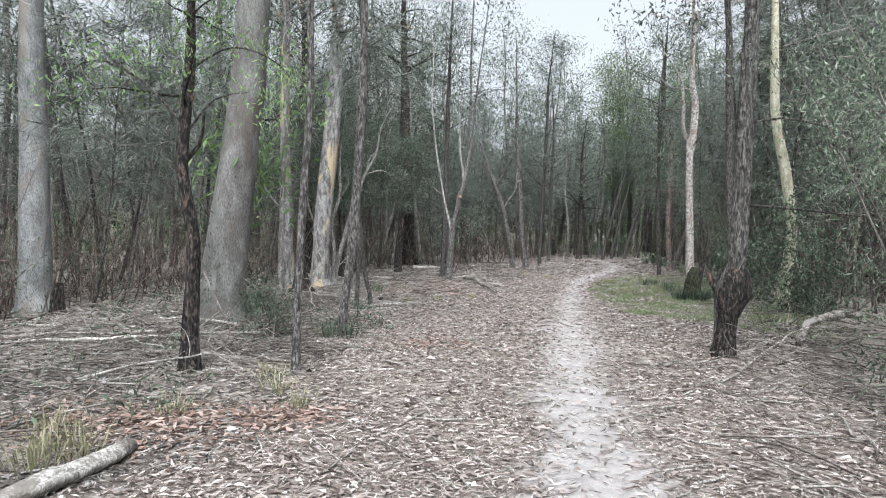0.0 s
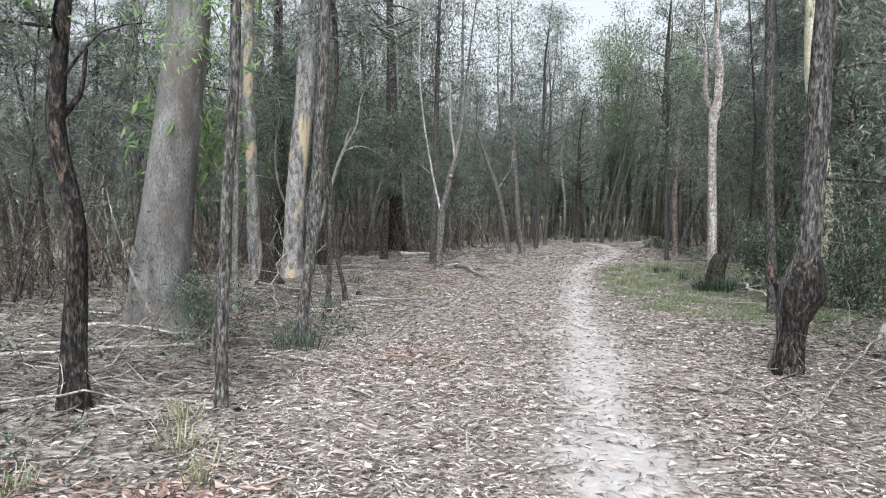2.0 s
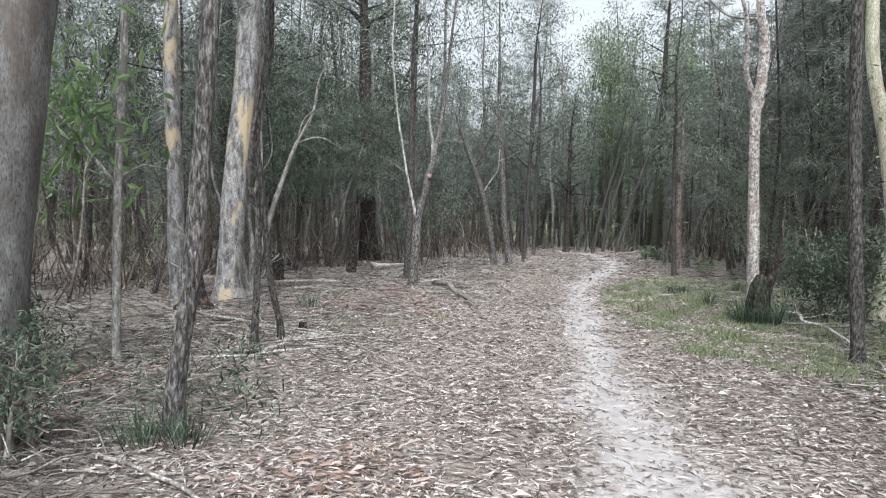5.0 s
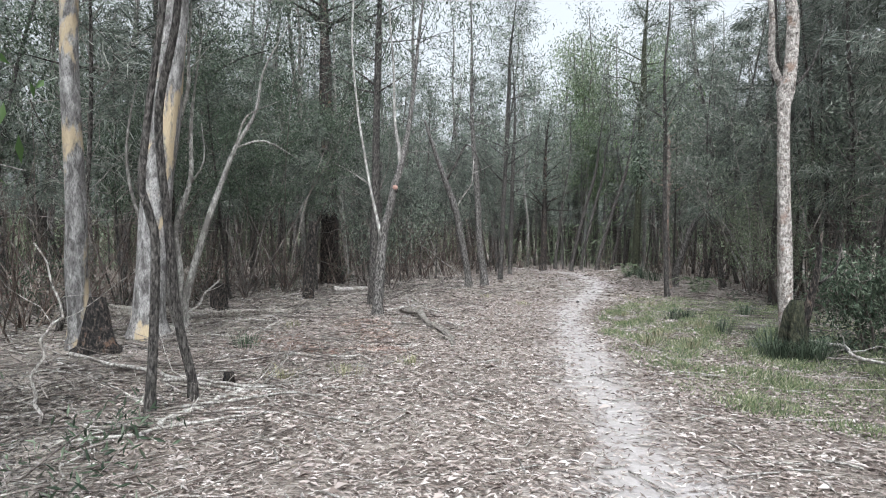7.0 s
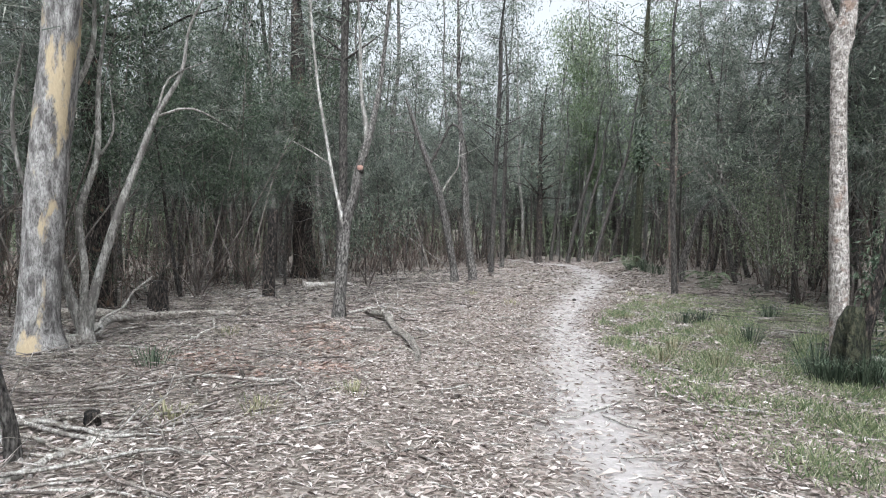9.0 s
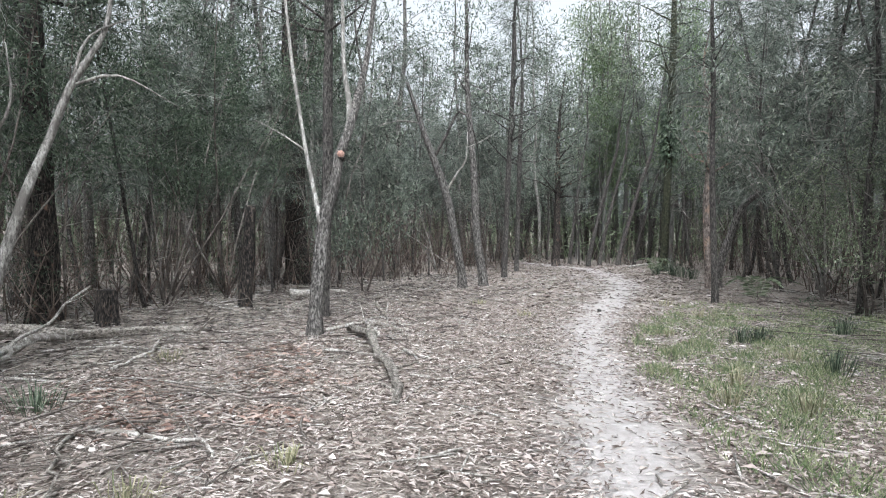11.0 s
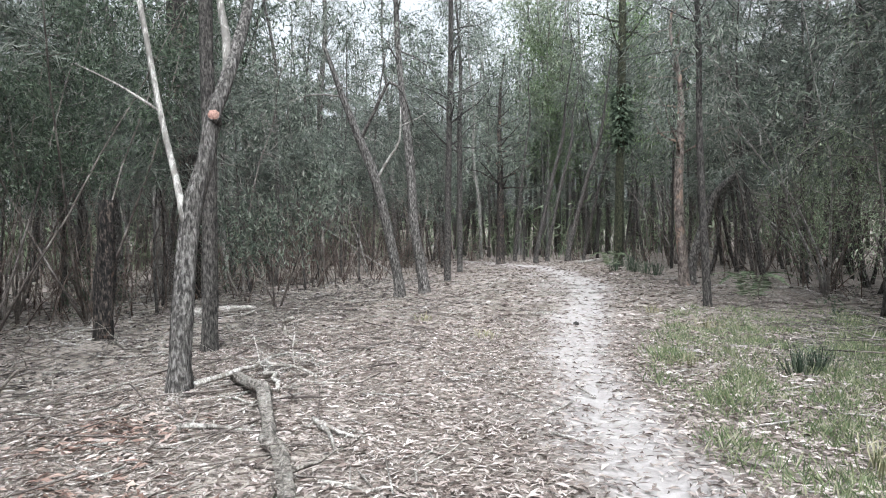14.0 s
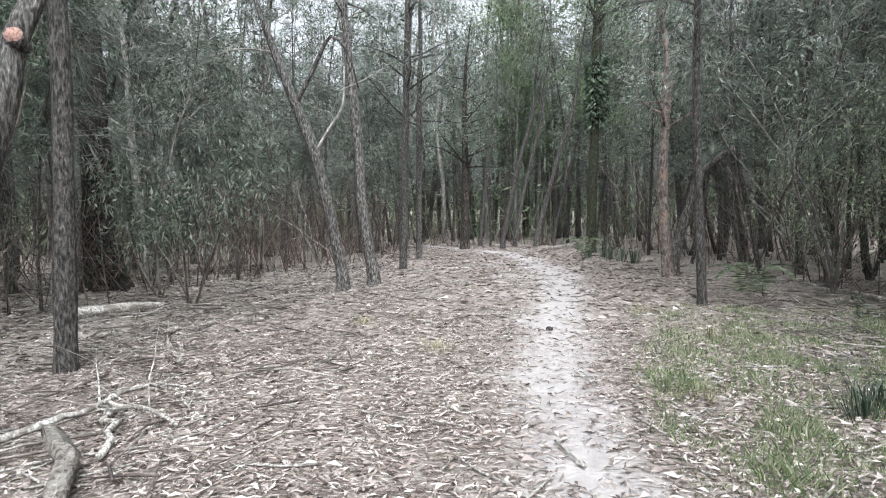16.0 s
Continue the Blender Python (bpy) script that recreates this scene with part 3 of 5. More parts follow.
blades(FOL, r9, np.stack([.2 + rr * np.cos(az), rr * np.sin(az), hz], 1), np.stack([np.cos(az), np.sin(az), -0.8 + 0 * az], 1), 0.16, 0.1)
tagged(part("climbing_vine", FOL, DARK_LEAF, vine, "dark climbing vine leaves", False), kind="stuff")
tree("sheoak_tree", "slim grey she-oak beside the grass", 2.05, 24.75, [(0, 0, 0, .17), (-.09, .03, 3, .14), (-.09, .02, 4.7, .12)], 9, DARK_BARK, 20, "needle", 4.2, 20, 1.7, 14, 0.1, 12)
for gx, gy, gh, gs in ((2.7, 43.0, 12.5, 31), (4.9, 45.5, 13.5, 32), (0.6, 46.0, 12.0, 33)):
    tree("gum_tree", "slim gum tree with a pale green crown beyond the bend", gx, gy, [(0, 0, 0, .26), (.1, .05, 4, .22), (.2, .1, 8, .16)], gh, SMOOTH_BARK, gs, "gum", 4.5, 34, 2.2, 12, 0.08, 10, leaf_mat=FERN_LEAF, leaf_size=1.9)
for lx, ly, ld, lean_x, lh in ((-1.0, 38.7, .2, 1.0, 8.5), (-.55, 39.6, .16, .95, 8), (.24, 38.7, .21, 1.2, 9), (.95, 40.2, .15, 1.05, 8), (-1.9, 40.4, .17, .5, 8.5)):
    tree("leaning_tree", "slim dark tree leaning over the bend of the track", lx, ly, [(0, 0, 0, ld * 1.25), (lean_x * .2, .05, 1.2, ld * 1.1), (lean_x * .62, .1, 3.0, ld), (lean_x * 1.1, .2, 4.8, ld * .8)], lh, DARK_BARK, 500 + int(lx * 10), "needle", 5.2, 9, 1.3, 9, 0.1, 9)
for gx, gy, gh, gs in ((-1.9, 46.5, 13.6, 34), (-.5, 45.2, 13.0, 35), (.6, 48.5, 14.5, 36), (-1.0, 50.5, 15.0, 37)):
    tree("gum_tree", "pale green leafy gum tree beyond the bend", gx, gy, [(0, 0, 0, .24), (.1, .05, 4, .2), (.2, .1, 8, .15)], gh, SMOOTH_BARK, gs, "gum", 4.0, 44, 2.3, 12, 0.08, 10, leaf_mat=FERN_LEAF, leaf_size=2.0)
tree("red_bark_tree", "tree with pale reddish flaking bark", 2.5, 28.7, [(0, 0, 0, .3), (-.1, .02, 1.8, .26), (-.04, .01, 3.6, .21)], 7, RED_BARK, 21, "needle", 2.8, 18, 1.6, 14, 0.14, 14)
tree("leaning_dead_tree", "leaning grey trunk with a broken end", 2.75, 29.3, [(0, 0, 0, .32), (.1, 0, .7, .27), (.35, -.05, 1.5, .24), (.65, -.1, 2.25, .22), (1.2, -.2, 2.7, .16)], 2.72, ROUGH_BARK, 22, None, ridge=0.08, sides=12)
tree("paperbark_tree", "pale flaky-barked tree with a dark knot and forked top", 2.72, 15.98, [(-.02, 0, 0, .26), (-.05, .01, .77, .225), (-.09, .02, 2.13, .2), (-.11, .02, 3.4, .2), (-.1, .02, 3.58, .27), (-.05, .02, 3.8, .2), (-.02, .03, 4.6, .17), (-.1, .03, 5.1, .14)], 8.5, FLAKY_BARK, 23, "gum", 5.6, 12, 1.8, 10, 0.16, 18,
     more=[(FLAKY_BARK, [(-.1, .02, 3.6, .13), (-.26, .04, 4.0, .12), (-.27, .04, 4.6, .1), (-.35, .05, 5.2, .07), (-.7, .1, 5.8, .03)]), (LIMB_BARK, [(-.1, .02, 4.9, .06), (-.55, .1, 5.0, .045), (-.9, .15, 5.35, .03)]),
           (DARK_BARK, [(-.04, 0, 3.6, .05), (.2, -.05, 3.9, .035), (.35, -.08, 4.4, .015)])], flare=1.3)
tree("mossy_stump", "dark rotten stump covered with moss and grass", 2.74, 15.86, [(0, 0, 0, .46), (.01, 0, .35, .42), (.04, .02, .62, .34), (.06, .03, .78, .2)], .8, MOSS, 24, None, ridge=0.45, sides=20, flare=1.3,
     more=[(BLACK_BARK, [(.1, .0, .4, .16), (.2, -.02, .9, .13), (.27, -.03, 1.3, .09), (.3, -.03, 1.72, .03)]), (DARK_BARK, [(.2, -.02, .95, .05), (.45, -.1, 1.2, .04), (.5, -.1, 1.5, .02)])])
tree("burl_tree", "dark tree with a swollen black burl near its base", 2.72, 8.88, [(0, 0, 0, .31), (.02, 0, .45, .3), (.06, -.01, .85, .4), (.13, -.03, 1.15, .25), (.16, -.04, 1.6, .235), (.19, -.04, 2.6, .235), (.22, -.04, 3.6, .225), (.26, -.04, 4.6, .21)], 12, ROUGH_BARK, 25, "needle", 6, 18, 2.0, 14, 0.16, 22,
     more=[(BLACK_BARK, [(0, -.01, -.05, .42), (.02, -.02, .15, .35), (.04, -.03, .5, .34), (.08, -.05, .8, .53), (.13, -.05, 1.05, .36), (.15, -.03, 1.2, .18)]), (BLACK_BARK, [(-.02, -.02, .7, .14), (-.16, -.02, .98, .11), (-.2, -.01, 1.08, .06)]),
           (DARK_BARK, [(.2, -.04, 1.9, .05), (.75, -.1, 1.85, .04), (1.5, -.2, 1.75, .02)]), (DARK_BARK, [(.24, -.04, 2.9, .045), (.6, -.1, 2.95, .035), (1.1, -.2, 2.8, .02)])])
tree("sapling", "slim straight dark sapling behind the burl tree", 3.3, 13.05, [(0, 0, 0, .19), (-.12, .02, 2.4, .17), (-.19, .03, 5.2, .15)], 10, DARK_BARK, 26, "needle", 5.5, 18, 1.6, 14, 0.1, 12)
tree("gum_tree", "gum tree shedding bark from a bare yellow-cream trunk", 4.75, 16.9, [(0, 0, 0, .36), (.12, -.03, 1.0, .31), (.17, -.03, 1.6, .3), (.1, 0, 2.4, .31), (.0, 0, 3.1, .31), (-.2, .05, 4.2, .26), (-.26, .05, 5.2, .24)], 14, YELLOW_BARK, 27, "gum", 7, 16, 2.4, 12, 0.05, 18)
tree("dead_stump", "broken charred tree stump standing upright", -6.82, 21.25, [(0, 0, 0, .33), (.06, .03, 1.2, .3), (.09, .04, 1.95, .25)], 2.0, BLACK_BARK, 28, None, ridge=0.25, sides=16, flare=1.1)
tree("burnt_tree", "thick charred black tree in the thicket", -8.6, 26.8, [(0, 0, 0, .86), (-.03, -.02, 1.2, .66), (-.05, -.02, 2.6, .58), (-.07, -.04, 4.2, .5), (-.18, -.12, 6.9, .42)], 15, BLACK_BARK, 29, "gum", 7, 20, 2.6, 12, 0.2, 20)
tree("burnt_tree", "rough tree with a charred lower trunk", -9.17, 18.96, [(0, 0, 0, .5), (.01, .02, 1.54, .44), (-.08, -.09, 5, .36)], 13, BLACK_BARK, 30, "gum", 5, 20, 2.4, 12, 0.2, 18)
tree("dead_stump", "short charred hollow stump beside a log", -7.7, 18.75, [(0, 0, 0, .36), (0, 0, .3, .34), (.02, 0, .55, .28)], .55, BLACK_BARK, 31, None, ridge=0.35, sides=16, flare=1.15)
tree("dead_stump", "burnt black hollow stump at the foot of gums", -6.12, 13.5, [(0, 0, 0, .52), (-.03, .03, .3, .42), (-.06, .08, .7, .2)], .7, BLACK_BARK, 32, None, ridge=0.4, sides=16, flare=1.2)
tree("dead_stump", "small burnt stump at the foot of a gum", -8.0, 8.55, [(0, 0, 0, .3), (.0, .0, .35, .26), (.03, .02, .55, .16)], .55, BLACK_BARK, 33, None, ridge=0.35, sides=14, flare=1.15)


for k, (x, y, h) in enumerate([(-0.7, 44.5, 10.5), (1.3, 45, 12), (3.4, 43.5, 12.5), (4.5, 37.5, 9), (2.9, 40, 10.5), (-3.4, 45, 11.5), (-5.6, 43, 11)]):
    tree("wattle_tree", "light green leafy tree where the track bends", x, y, [(0, 0, 0, .16), (.1, .05, 1.8, .13), (.05, .1, 3.5, .1)], h, DARK_BARK, 60 + k, "gum", 2.7, 34, 2.3, 17, 0.05, 8, leaf_mat=FRESH_LEAF if x > -1 else GUM_LEAF)

# ---- the wood behind: she-oaks and gums, each copied from a few grown ones ----
def sheoak(seed, tall, thick, rich):
    """A slim she-oak: crooked dark stem, dead twigs below, level sprays of hanging needles above."""
    global FOL
    rng = np.random.default_rng(seed)
    e = tagged(base("sheoak_tree", 0, 0, -50), "slim dark she-oak with dead lower twigs and drooping needles", "tree", "trees of the wood")
    lean, way = np.zeros(2), rng.normal(0, 0.07, 2)
    rows = [(0, 0, -0.15, thick * 1.2)]
    for h in np.linspace(0.3, tall, 9):
        way = way + rng.normal(0, 0.045, 2)
        lean = lean + way * tall / 9
        rows.append((lean[0], lean[1], h, thick * (1 - 0.85 * h / tall)))
    line = spline(rows, 0.4)
    g = Geo()
    tube(g, line, 8 if rich else 6)
    part("trunk", g, DARK_BARK, e)
    g, pale = Geo(), Geo()
    for k in range(24 if rich else 16):
        at = line[np.argmin(abs(line[:, 2] - rng.uniform(0.4, tall * 0.7)))]
        tube(g, limb_rows(rng, at[:3], rng.uniform(0, 360), rng.uniform(-5, 60), rng.uniform(0.4, 1.6), 0.018, 0.3, 3), 3)
    FOL = Geo()
    count = 19 if rich else 15
    for k in range(count):
        h = 2.3 + (tall * 0.99 - 2.3) * (k + rng.uniform(0, 1)) / count
        at = line[np.argmin(abs(line[:, 2] - h))]
        reach = rng.uniform(0.6, 2.1) * (1.15 - 0.6 * h / tall)
        r = limb_rows(rng, at[:3], rng.uniform(0, 360), rng.uniform(-10, 50), reach, 0.03, 0.25, 4)
        tube(pale, r, 3)
        for q in range(2):
            s = limb_rows(rng, r[rng.integers(1, 4)][:3], rng.uniform(0, 360), rng.uniform(-15, 35), reach * 0.5, 0.012, 0.25, 2)
            tube(pale, s, 3)
            pts, ways = along(s, 0.8, 4, rng)
            slivers(FOL, rng, pts, 10 if rich else 8, (0.14, 0.14, 0.07), 0.3, 0.016 if rich else 0.025, 0.55, ways)
        pts, ways = along(r, 0.7, 6, rng)
        slivers(FOL, rng, pts, 10 if rich else 8, (0.14, 0.14, 0.07), 0.32, 0.016 if rich else 0.025, 0.6, ways)
    tagged(part("dead_twig_spray", g, TWIG, e), kind="stuff")
    tagged(part("branch_spray", pale, LIMB_BARK, e), kind="stuff")
    tagged(part("crown", FOL, NEEDLES, e, "", False), kind="stuff")
    return e


def crooked_tree(seed, tall):
    """A small crooked tree: a few pale bending stems with bare forks and a thin crown."""
    global FOL
    rng = np.random.default_rng(seed)
    e = tagged(base("crooked_tree", 0, 0, -50), "small crooked tree with bare pale stems and thin leaves", "tree", "crooked trees of the wood")
    g, FOL = Geo(), Geo()
    for k in range(rng.integers(1, 4)):
        r = limb_rows(rng, (rng.normal(0, .06), rng.normal(0, .06), -0.1), rng.uniform(0, 360), rng.uniform(66, 86), tall * rng.uniform(0.8, 1.1), 0.06, 0.15, 7)
        r = spline(r, 0.3)
        s_ = Geo()
        tube(s_, r, 7)
        part("stem", s_, TWIG if seed % 3 else LIMB_BARK, e)
        for q in range(13):
            at = r[rng.integers(len(r) // 3, len(r))]
            b_ = limb_rows(rng, at[:3], rng.uniform(0, 360), rng.uniform(10, 70), rng.uniform(0.4, 1.6), max(0.012, at[3] * 0.5), 0.28, 4)
            tube(g, b_, 4)
            pts, ways = along(b_, 0.5, 4, rng)
            if at[2] > tall * 0.45:
                foliage("gum", rng, pts, ways, 9, 1.2)
    tagged(part("branch_spray", g, LIMB_BARK, e), kind="stuff")
    tagged(part("crown", FOL, GUM_LEAF, e, "", False), kind="stuff")
    return e


def tall_gum(seed, tall, thick):
    global FOL
    rng = np.random.default_rng(seed)
    e = tagged(base("gum_tree", 0, 0, -50), "tall slim gum tree with an open leafy crown", "tree", "trees of the wood")
    lean = rng.normal(0, 0.03, 2)
    rows = [(0, 0, -0.15, thick * 1.2)] + [(lean[0] * h + rng.normal(0, 0.1), lean[1] * h + rng.normal(0, 0.1), h, thick * (1 - 0.8 * h / tall)) for h in np.linspace(0.3, tall, 7)]
    line = spline(rows, 0.5)
    g = Geo()
    tube(g, line, 9)
    part("trunk", g, LIMB_BARK if seed % 4 == 1 else ROUGH_BARK, e)
    g, FOL = Geo(), Geo()
    for k in range(32):
        h = tall * rng.uniform(0.28, 0.99)
        at = line[np.argmin(abs(line[:, 2] - h))]
        r = limb_rows(rng, at[:3], rng.uniform(0, 360), rng.uniform(15, 60), rng.uniform(0.9, 2.4), max(0.02, at[3] * 0.35), 0.22, 4)
        tube(g, r, 4)
        pts, ways = along(r, 0.6, 7, rng)
        foliage("gum", rng, pts, ways, 7, 1.75)
    tagged(part("branch_spray", g, LIMB_BARK, e), kind="stuff")
    tagged(part("crown", FOL, GUM_LEAF, e, "", False), kind="stuff")
    return e


def understorey(seed, tall):
    """A leafy shrub of the thicket."""
    global FOL
    rng = np.random.default_rng(seed)
    e = tagged(base("thicket_shrub", 0, 0, -50), "tangled shrub of bare brown twigs and sparse leaves", "shrub", "shrubs of the thicket")
    g, FOL = Geo(), Geo()
    for k in range(9):
        r = limb_rows(rng, (rng.normal(0, .12), rng.normal(0, .12), -0.05), rng.uniform(0, 360), rng.uniform(45, 85), tall * rng.uniform(0.6, 1.1), 0.028, 0.14, 5)
        tube(g, r, 4)
        for q in range(5):
            at = r[rng.integers(1, 5)]
            s = limb_rows(rng, at[:3], rng.uniform(0, 360), rng.uniform(0, 60), rng.uniform(0.3, 0.8), 0.012, 0.25, 3)
            tube(g, s, 3)
            pts, ways = along(s, 0.6, 3, rng)
            foliage("leaf", rng, pts, ways, 4, 0.75)
    tagged(part("stem_tangle", g, BROWN_TWIG, e), kind="stuff")
    tagged(part("foliage", FOL, DARK_LEAF, e, "", False), kind="stuff")
    return e


RICH = [sheoak(100 + k, 4.8 + 1.05 * k, 0.06 + 0.014 * k, True) for k in range(6)]
PLAIN = [sheoak(120 + k, 5.5 + 1.2 * k, 0.075 + 0.016 * k, False) for k in range(6)]
GUMS = [tall_gum(140 + k, 12 + 1.2 * k, 0.15 + 0.03 * k) for k in range(5)]
CROOKED = [crooked_tree(180 + k, 3.6 + 0.7 * k) for k in range(6)]
SHRUBS = [understorey(160 + k, 1.5 + 0.35 * k) for k in range(4)]


def open_left(y):
    return np.interp(y, [-10, 5, 12, 17, 24, 30, 36, 40, 42], [-7.5, -7.5, -8, -8.3, -7.6, -5.6, -4.2, -4.5, -4.5])


def open_right(y):
    return np.interp(y, [-10, 6, 10, 16, 20, 24, 30, 36, 40, 41], [5.5, 6.2, 6.5, 5.6, 5.2, 4.2, 3.9, 2.8, 1.5, -5])


def plant_wood():
    """Plants the wood round the open strip: thick along its edges, thinner behind, with a low gap where the track leaves."""
    rng = np.random.default_rng(7)
    placed, used = [], set()
    counts = {"sheoak": 0, "gum": 0, "shrub": 0, "crooked": 0}
    for _ in range(9000):
        x, y = rng.uniform(-30, 18), rng.uniform(-9, 50)
        left, right = open_left(y), open_right(y)
        if left < x < right:
            continue
        deep = left - x if x <= left else x - right
        if y > 41:
            deep = y - 40
        # the few trees at y < 2 are never in view, added to block light
        if deep > (17 if x < 0 else 11) or (y < 2 and rng.uniform() < 0.8):
            continue
        a = math.degrees(math.atan2(x - 0.5, y - 2))
        if y > 3 and not -62 < a < 38:
            continue
        gap = 1.0 + 0.05 * deep
        if any((x - px) ** 2 + (y - py) ** 2 < gap * gap for px, py in placed):
            continue
        m = pose(x, y, float(height(np.float64(x), np.float64(y))), 0, 0, rng.uniform(0, 360)) @ Matrix.Rotation(radians(rng.normal(0, 5)), 4, "X")
        pick = rng.uniform()
        if pick > 0.8 and y < 40:
            src, key, most = CROOKED[rng.integers(6)], "crooked", 100
        elif pick < 0.25 and deep > 2.2:
            if y > 36 and -3 < x < 0:
                continue
            src, key, most = GUMS[rng.integers(5)], "gum", 115
        elif 0.25 < pick < 0.38 and deep > 0.4:
            src, key, most = SHRUBS[rng.integers(4)], "shrub", 95
        elif deep < 6 and y < 34:
            src, key, most = RICH[rng.integers(*((2, 6) if x > 0 or (y > 15 and x < -10) else (0, 4)))], "sheoak", 255
        else:
            src, key, most = PLAIN[rng.integers(*((0, 4) if y > 34 and -3 < x < 0 else (2, 6) if x > 0 or (y > 15 and x < -10) else (0, 5)))], "sheoak", 255
        if counts[key] >= most:
            continue
        placed.append((x, y))
        counts[key] += 1
        if y > 35 and -4 < x < 7 and key in ("sheoak", "shrub") and len(placed) % 5 < 2:
            continue
        if src in used:
            copy_thing(src, m)
        else:
            src.matrix_basis = m
            used.add(src)
    # the she-oaks stand closer on the shaded side, past the grass
    extra = 0
    while extra < 30:
        y = rng.uniform(17, 37)
        x = open_right(y) + rng.uniform(0.9, 5.0)
        if any((x - px) ** 2 + (y - py) ** 2 < 0.6 for px, py in placed):
            continue
        placed.append((x, y))
        extra += 1
        src = PLAIN[rng.integers(3, 6)] if extra % 3 else RICH[rng.integers(3, 6)]
        m = pose(x, y, float(height(np.float64(x), np.float64(y))), 0, 0, rng.uniform(0, 360)) @ Matrix.Scale(rng.uniform(1.05, 1.35), 4)
        if src in used:
            copy_thing(src, m)
        else:
            src.matrix_basis = m
            used.add(src)
    for src in RICH + PLAIN + GUMS + SHRUBS + CROOKED:
        if src not in used:
            src.matrix_basis = pose(-16, 50 + len(used), 0)
            used.add(src)


plant_wood()


def far_woods():
    """The unbroken wood far beyond: stems and foliage to the skyline."""
    global FOL
    rng = np.random.default_rng(71)
    stems, FOL, low = Geo(), Geo(), Geo()
    for k in range(560):
        a = rng.uniform(-72, 50)
        d = rng.uniform(30, 66)
        x, y = d * math.sin(radians(a)), d * math.cos(radians(a)) + 14
        h = rng.uniform(8, 14.5) if a > -8 else rng.uniform(7.5, 13)
        lean = rng.normal(0, 0.9, 2)
        thick = rng.uniform(0.1, 0.26)
        tube(stems, [(x, y, -0.2, thick * 1.3), (x + lean[0] * .5 + rng.normal(0, .2), y + lean[1] * .5, h * .5, thick * .8), (x + lean[0], y + lean[1], h, 0.04)], 5)
        n = 42
        s = rng.uniform(0.3, 1.0, n)
        c = np.stack([x + lean[0] * s + rng.normal(0, 1.1, n), y + lean[1] * s + rng.normal(0, 1.1, n), h * s], 1)
        k6 = 5 if a < 9 else 6
        n *= k6
        blades(FOL, rng, np.repeat(c, k6, 0) + rng.normal(0, 0.3, (n, 3)), rng.normal(0, 1, (n, 3)) + (0, 0, -0.6), 0.3, 0.085)
    for k in range(900):
        a, d = radians(rng.uniform(-72, 50)), rng.uniform(29, 66)
        x, y = d * math.sin(a), d * math.cos(a) + 14
        n = 16
        c = np.stack([x + rng.normal(0, 0.5, n), y + rng.normal(0, 0.5, n), rng.uniform(0.1, 2.6, n)], 1)
        blades(low, rng, c, rng.normal(0, 1, (n, 3)) + (0, 0, 0.3), 0.5, 0.1)
        for q in range(3):
            tube(low, limb_rows(rng, (x + rng.normal(0, .5), y, -0.1), rng.uniform(0, 360), rng.uniform(60, 88), rng.uniform(1.5, 4), 0.05, 0.1, 2), 3)
    e = tagged(base("far_woods", 0, 0), "distant dense wood of thin stems and grey-green foliage", "woods", kind="stuff")
    tagged(part("stem_mass", stems, ROUGH_BARK, e), kind="stuff")
    tagged(part("foliage", FOL, GUM_LEAF, e, "", False), kind="stuff")
    tagged(part("undergrowth", low, FERN_LEAF, e, "", False), kind="stuff")


far_woods()


# ---- shrubs and low plants ----
def leafy_shrub(name, label, x, y, tall, wide, stems_n, leaf, mat, seed, first=0.25, dense=10, size=1.0, wood=TWIG):
    global FOL
    rng = np.random.default_rng(seed)
    e = tagged(base(name, x, y, float(height(np.float64(x), np.float64(y)))), label, "shrub")
    g, FOL = Geo(), Geo()
    for k in range(stems_n):
        r = limb_rows(rng, (rng.normal(0, .08), rng.normal(0, .08), -0.05), rng.uniform(0, 360), rng.uniform(60, 88), tall * rng.uniform(0.75, 1.1), 0.045, 0.07, 6)
        tube(g, r, 6)
        for q in range(14):
            s = rng.uniform(first, 1) * 5.9
            at = np.array(r[int(s)][:3]) + (np.array(r[min(int(s) + 1, 6)][:3]) - r[int(s)][:3]) * (s % 1)
            t = limb_rows(rng, at, rng.uniform(0, 360), rng.uniform(-10, 40), wide * rng.uniform(0.4, 1.0), 0.014, 0.15, 4)
            tube(g, t, 3)
            pts, ways = along(t, 0.75, 7, rng)
            foliage(leaf, rng, pts, ways, dense, size)
    tagged(part("stem_tangle", g, wood, e), kind="stuff")
    tagged(part("foliage", FOL, mat, e, "", False), kind="stuff")
    return e


leafy_shrub("feathery_shrub", "bright green feathery shrub overhanging the track edge", 5.0, 8.3, 4.6, 1.3, 6, "leaf", WATTLE_LEAF, 41, 0.1, 9, 0.68)
leafy_shrub("feathery_shrub", "bright green feathery shrub in the thicket edge", 5.6, 10.4, 5.0, 1.4, 6, "leaf", WATTLE_LEAF, 42, 0.1, 9, 0.72)
leafy_shrub("feathery_shrub", "drooping feathery she-oak shrub by the grass", 4.5, 23.6, 4.0, 1.4, 4, "leaf", FERN_LEAF, 43, 0.2, 9, 0.6)
leafy_shrub("feathery_shrub", "drooping feathery she-oak shrub among dark stems", 5.6, 21.2, 4.8, 1.4, 4, "leaf", WATTLE_LEAF, 44, 0.2, 9, 0.6)
leafy_shrub("feathery_shrub", "pale feathery wattle below the she-oaks", 4.6, 26.4, 3.4, 1.2, 4, "leaf", FERN_LEAF, 39, 0.25, 8, 0.75)
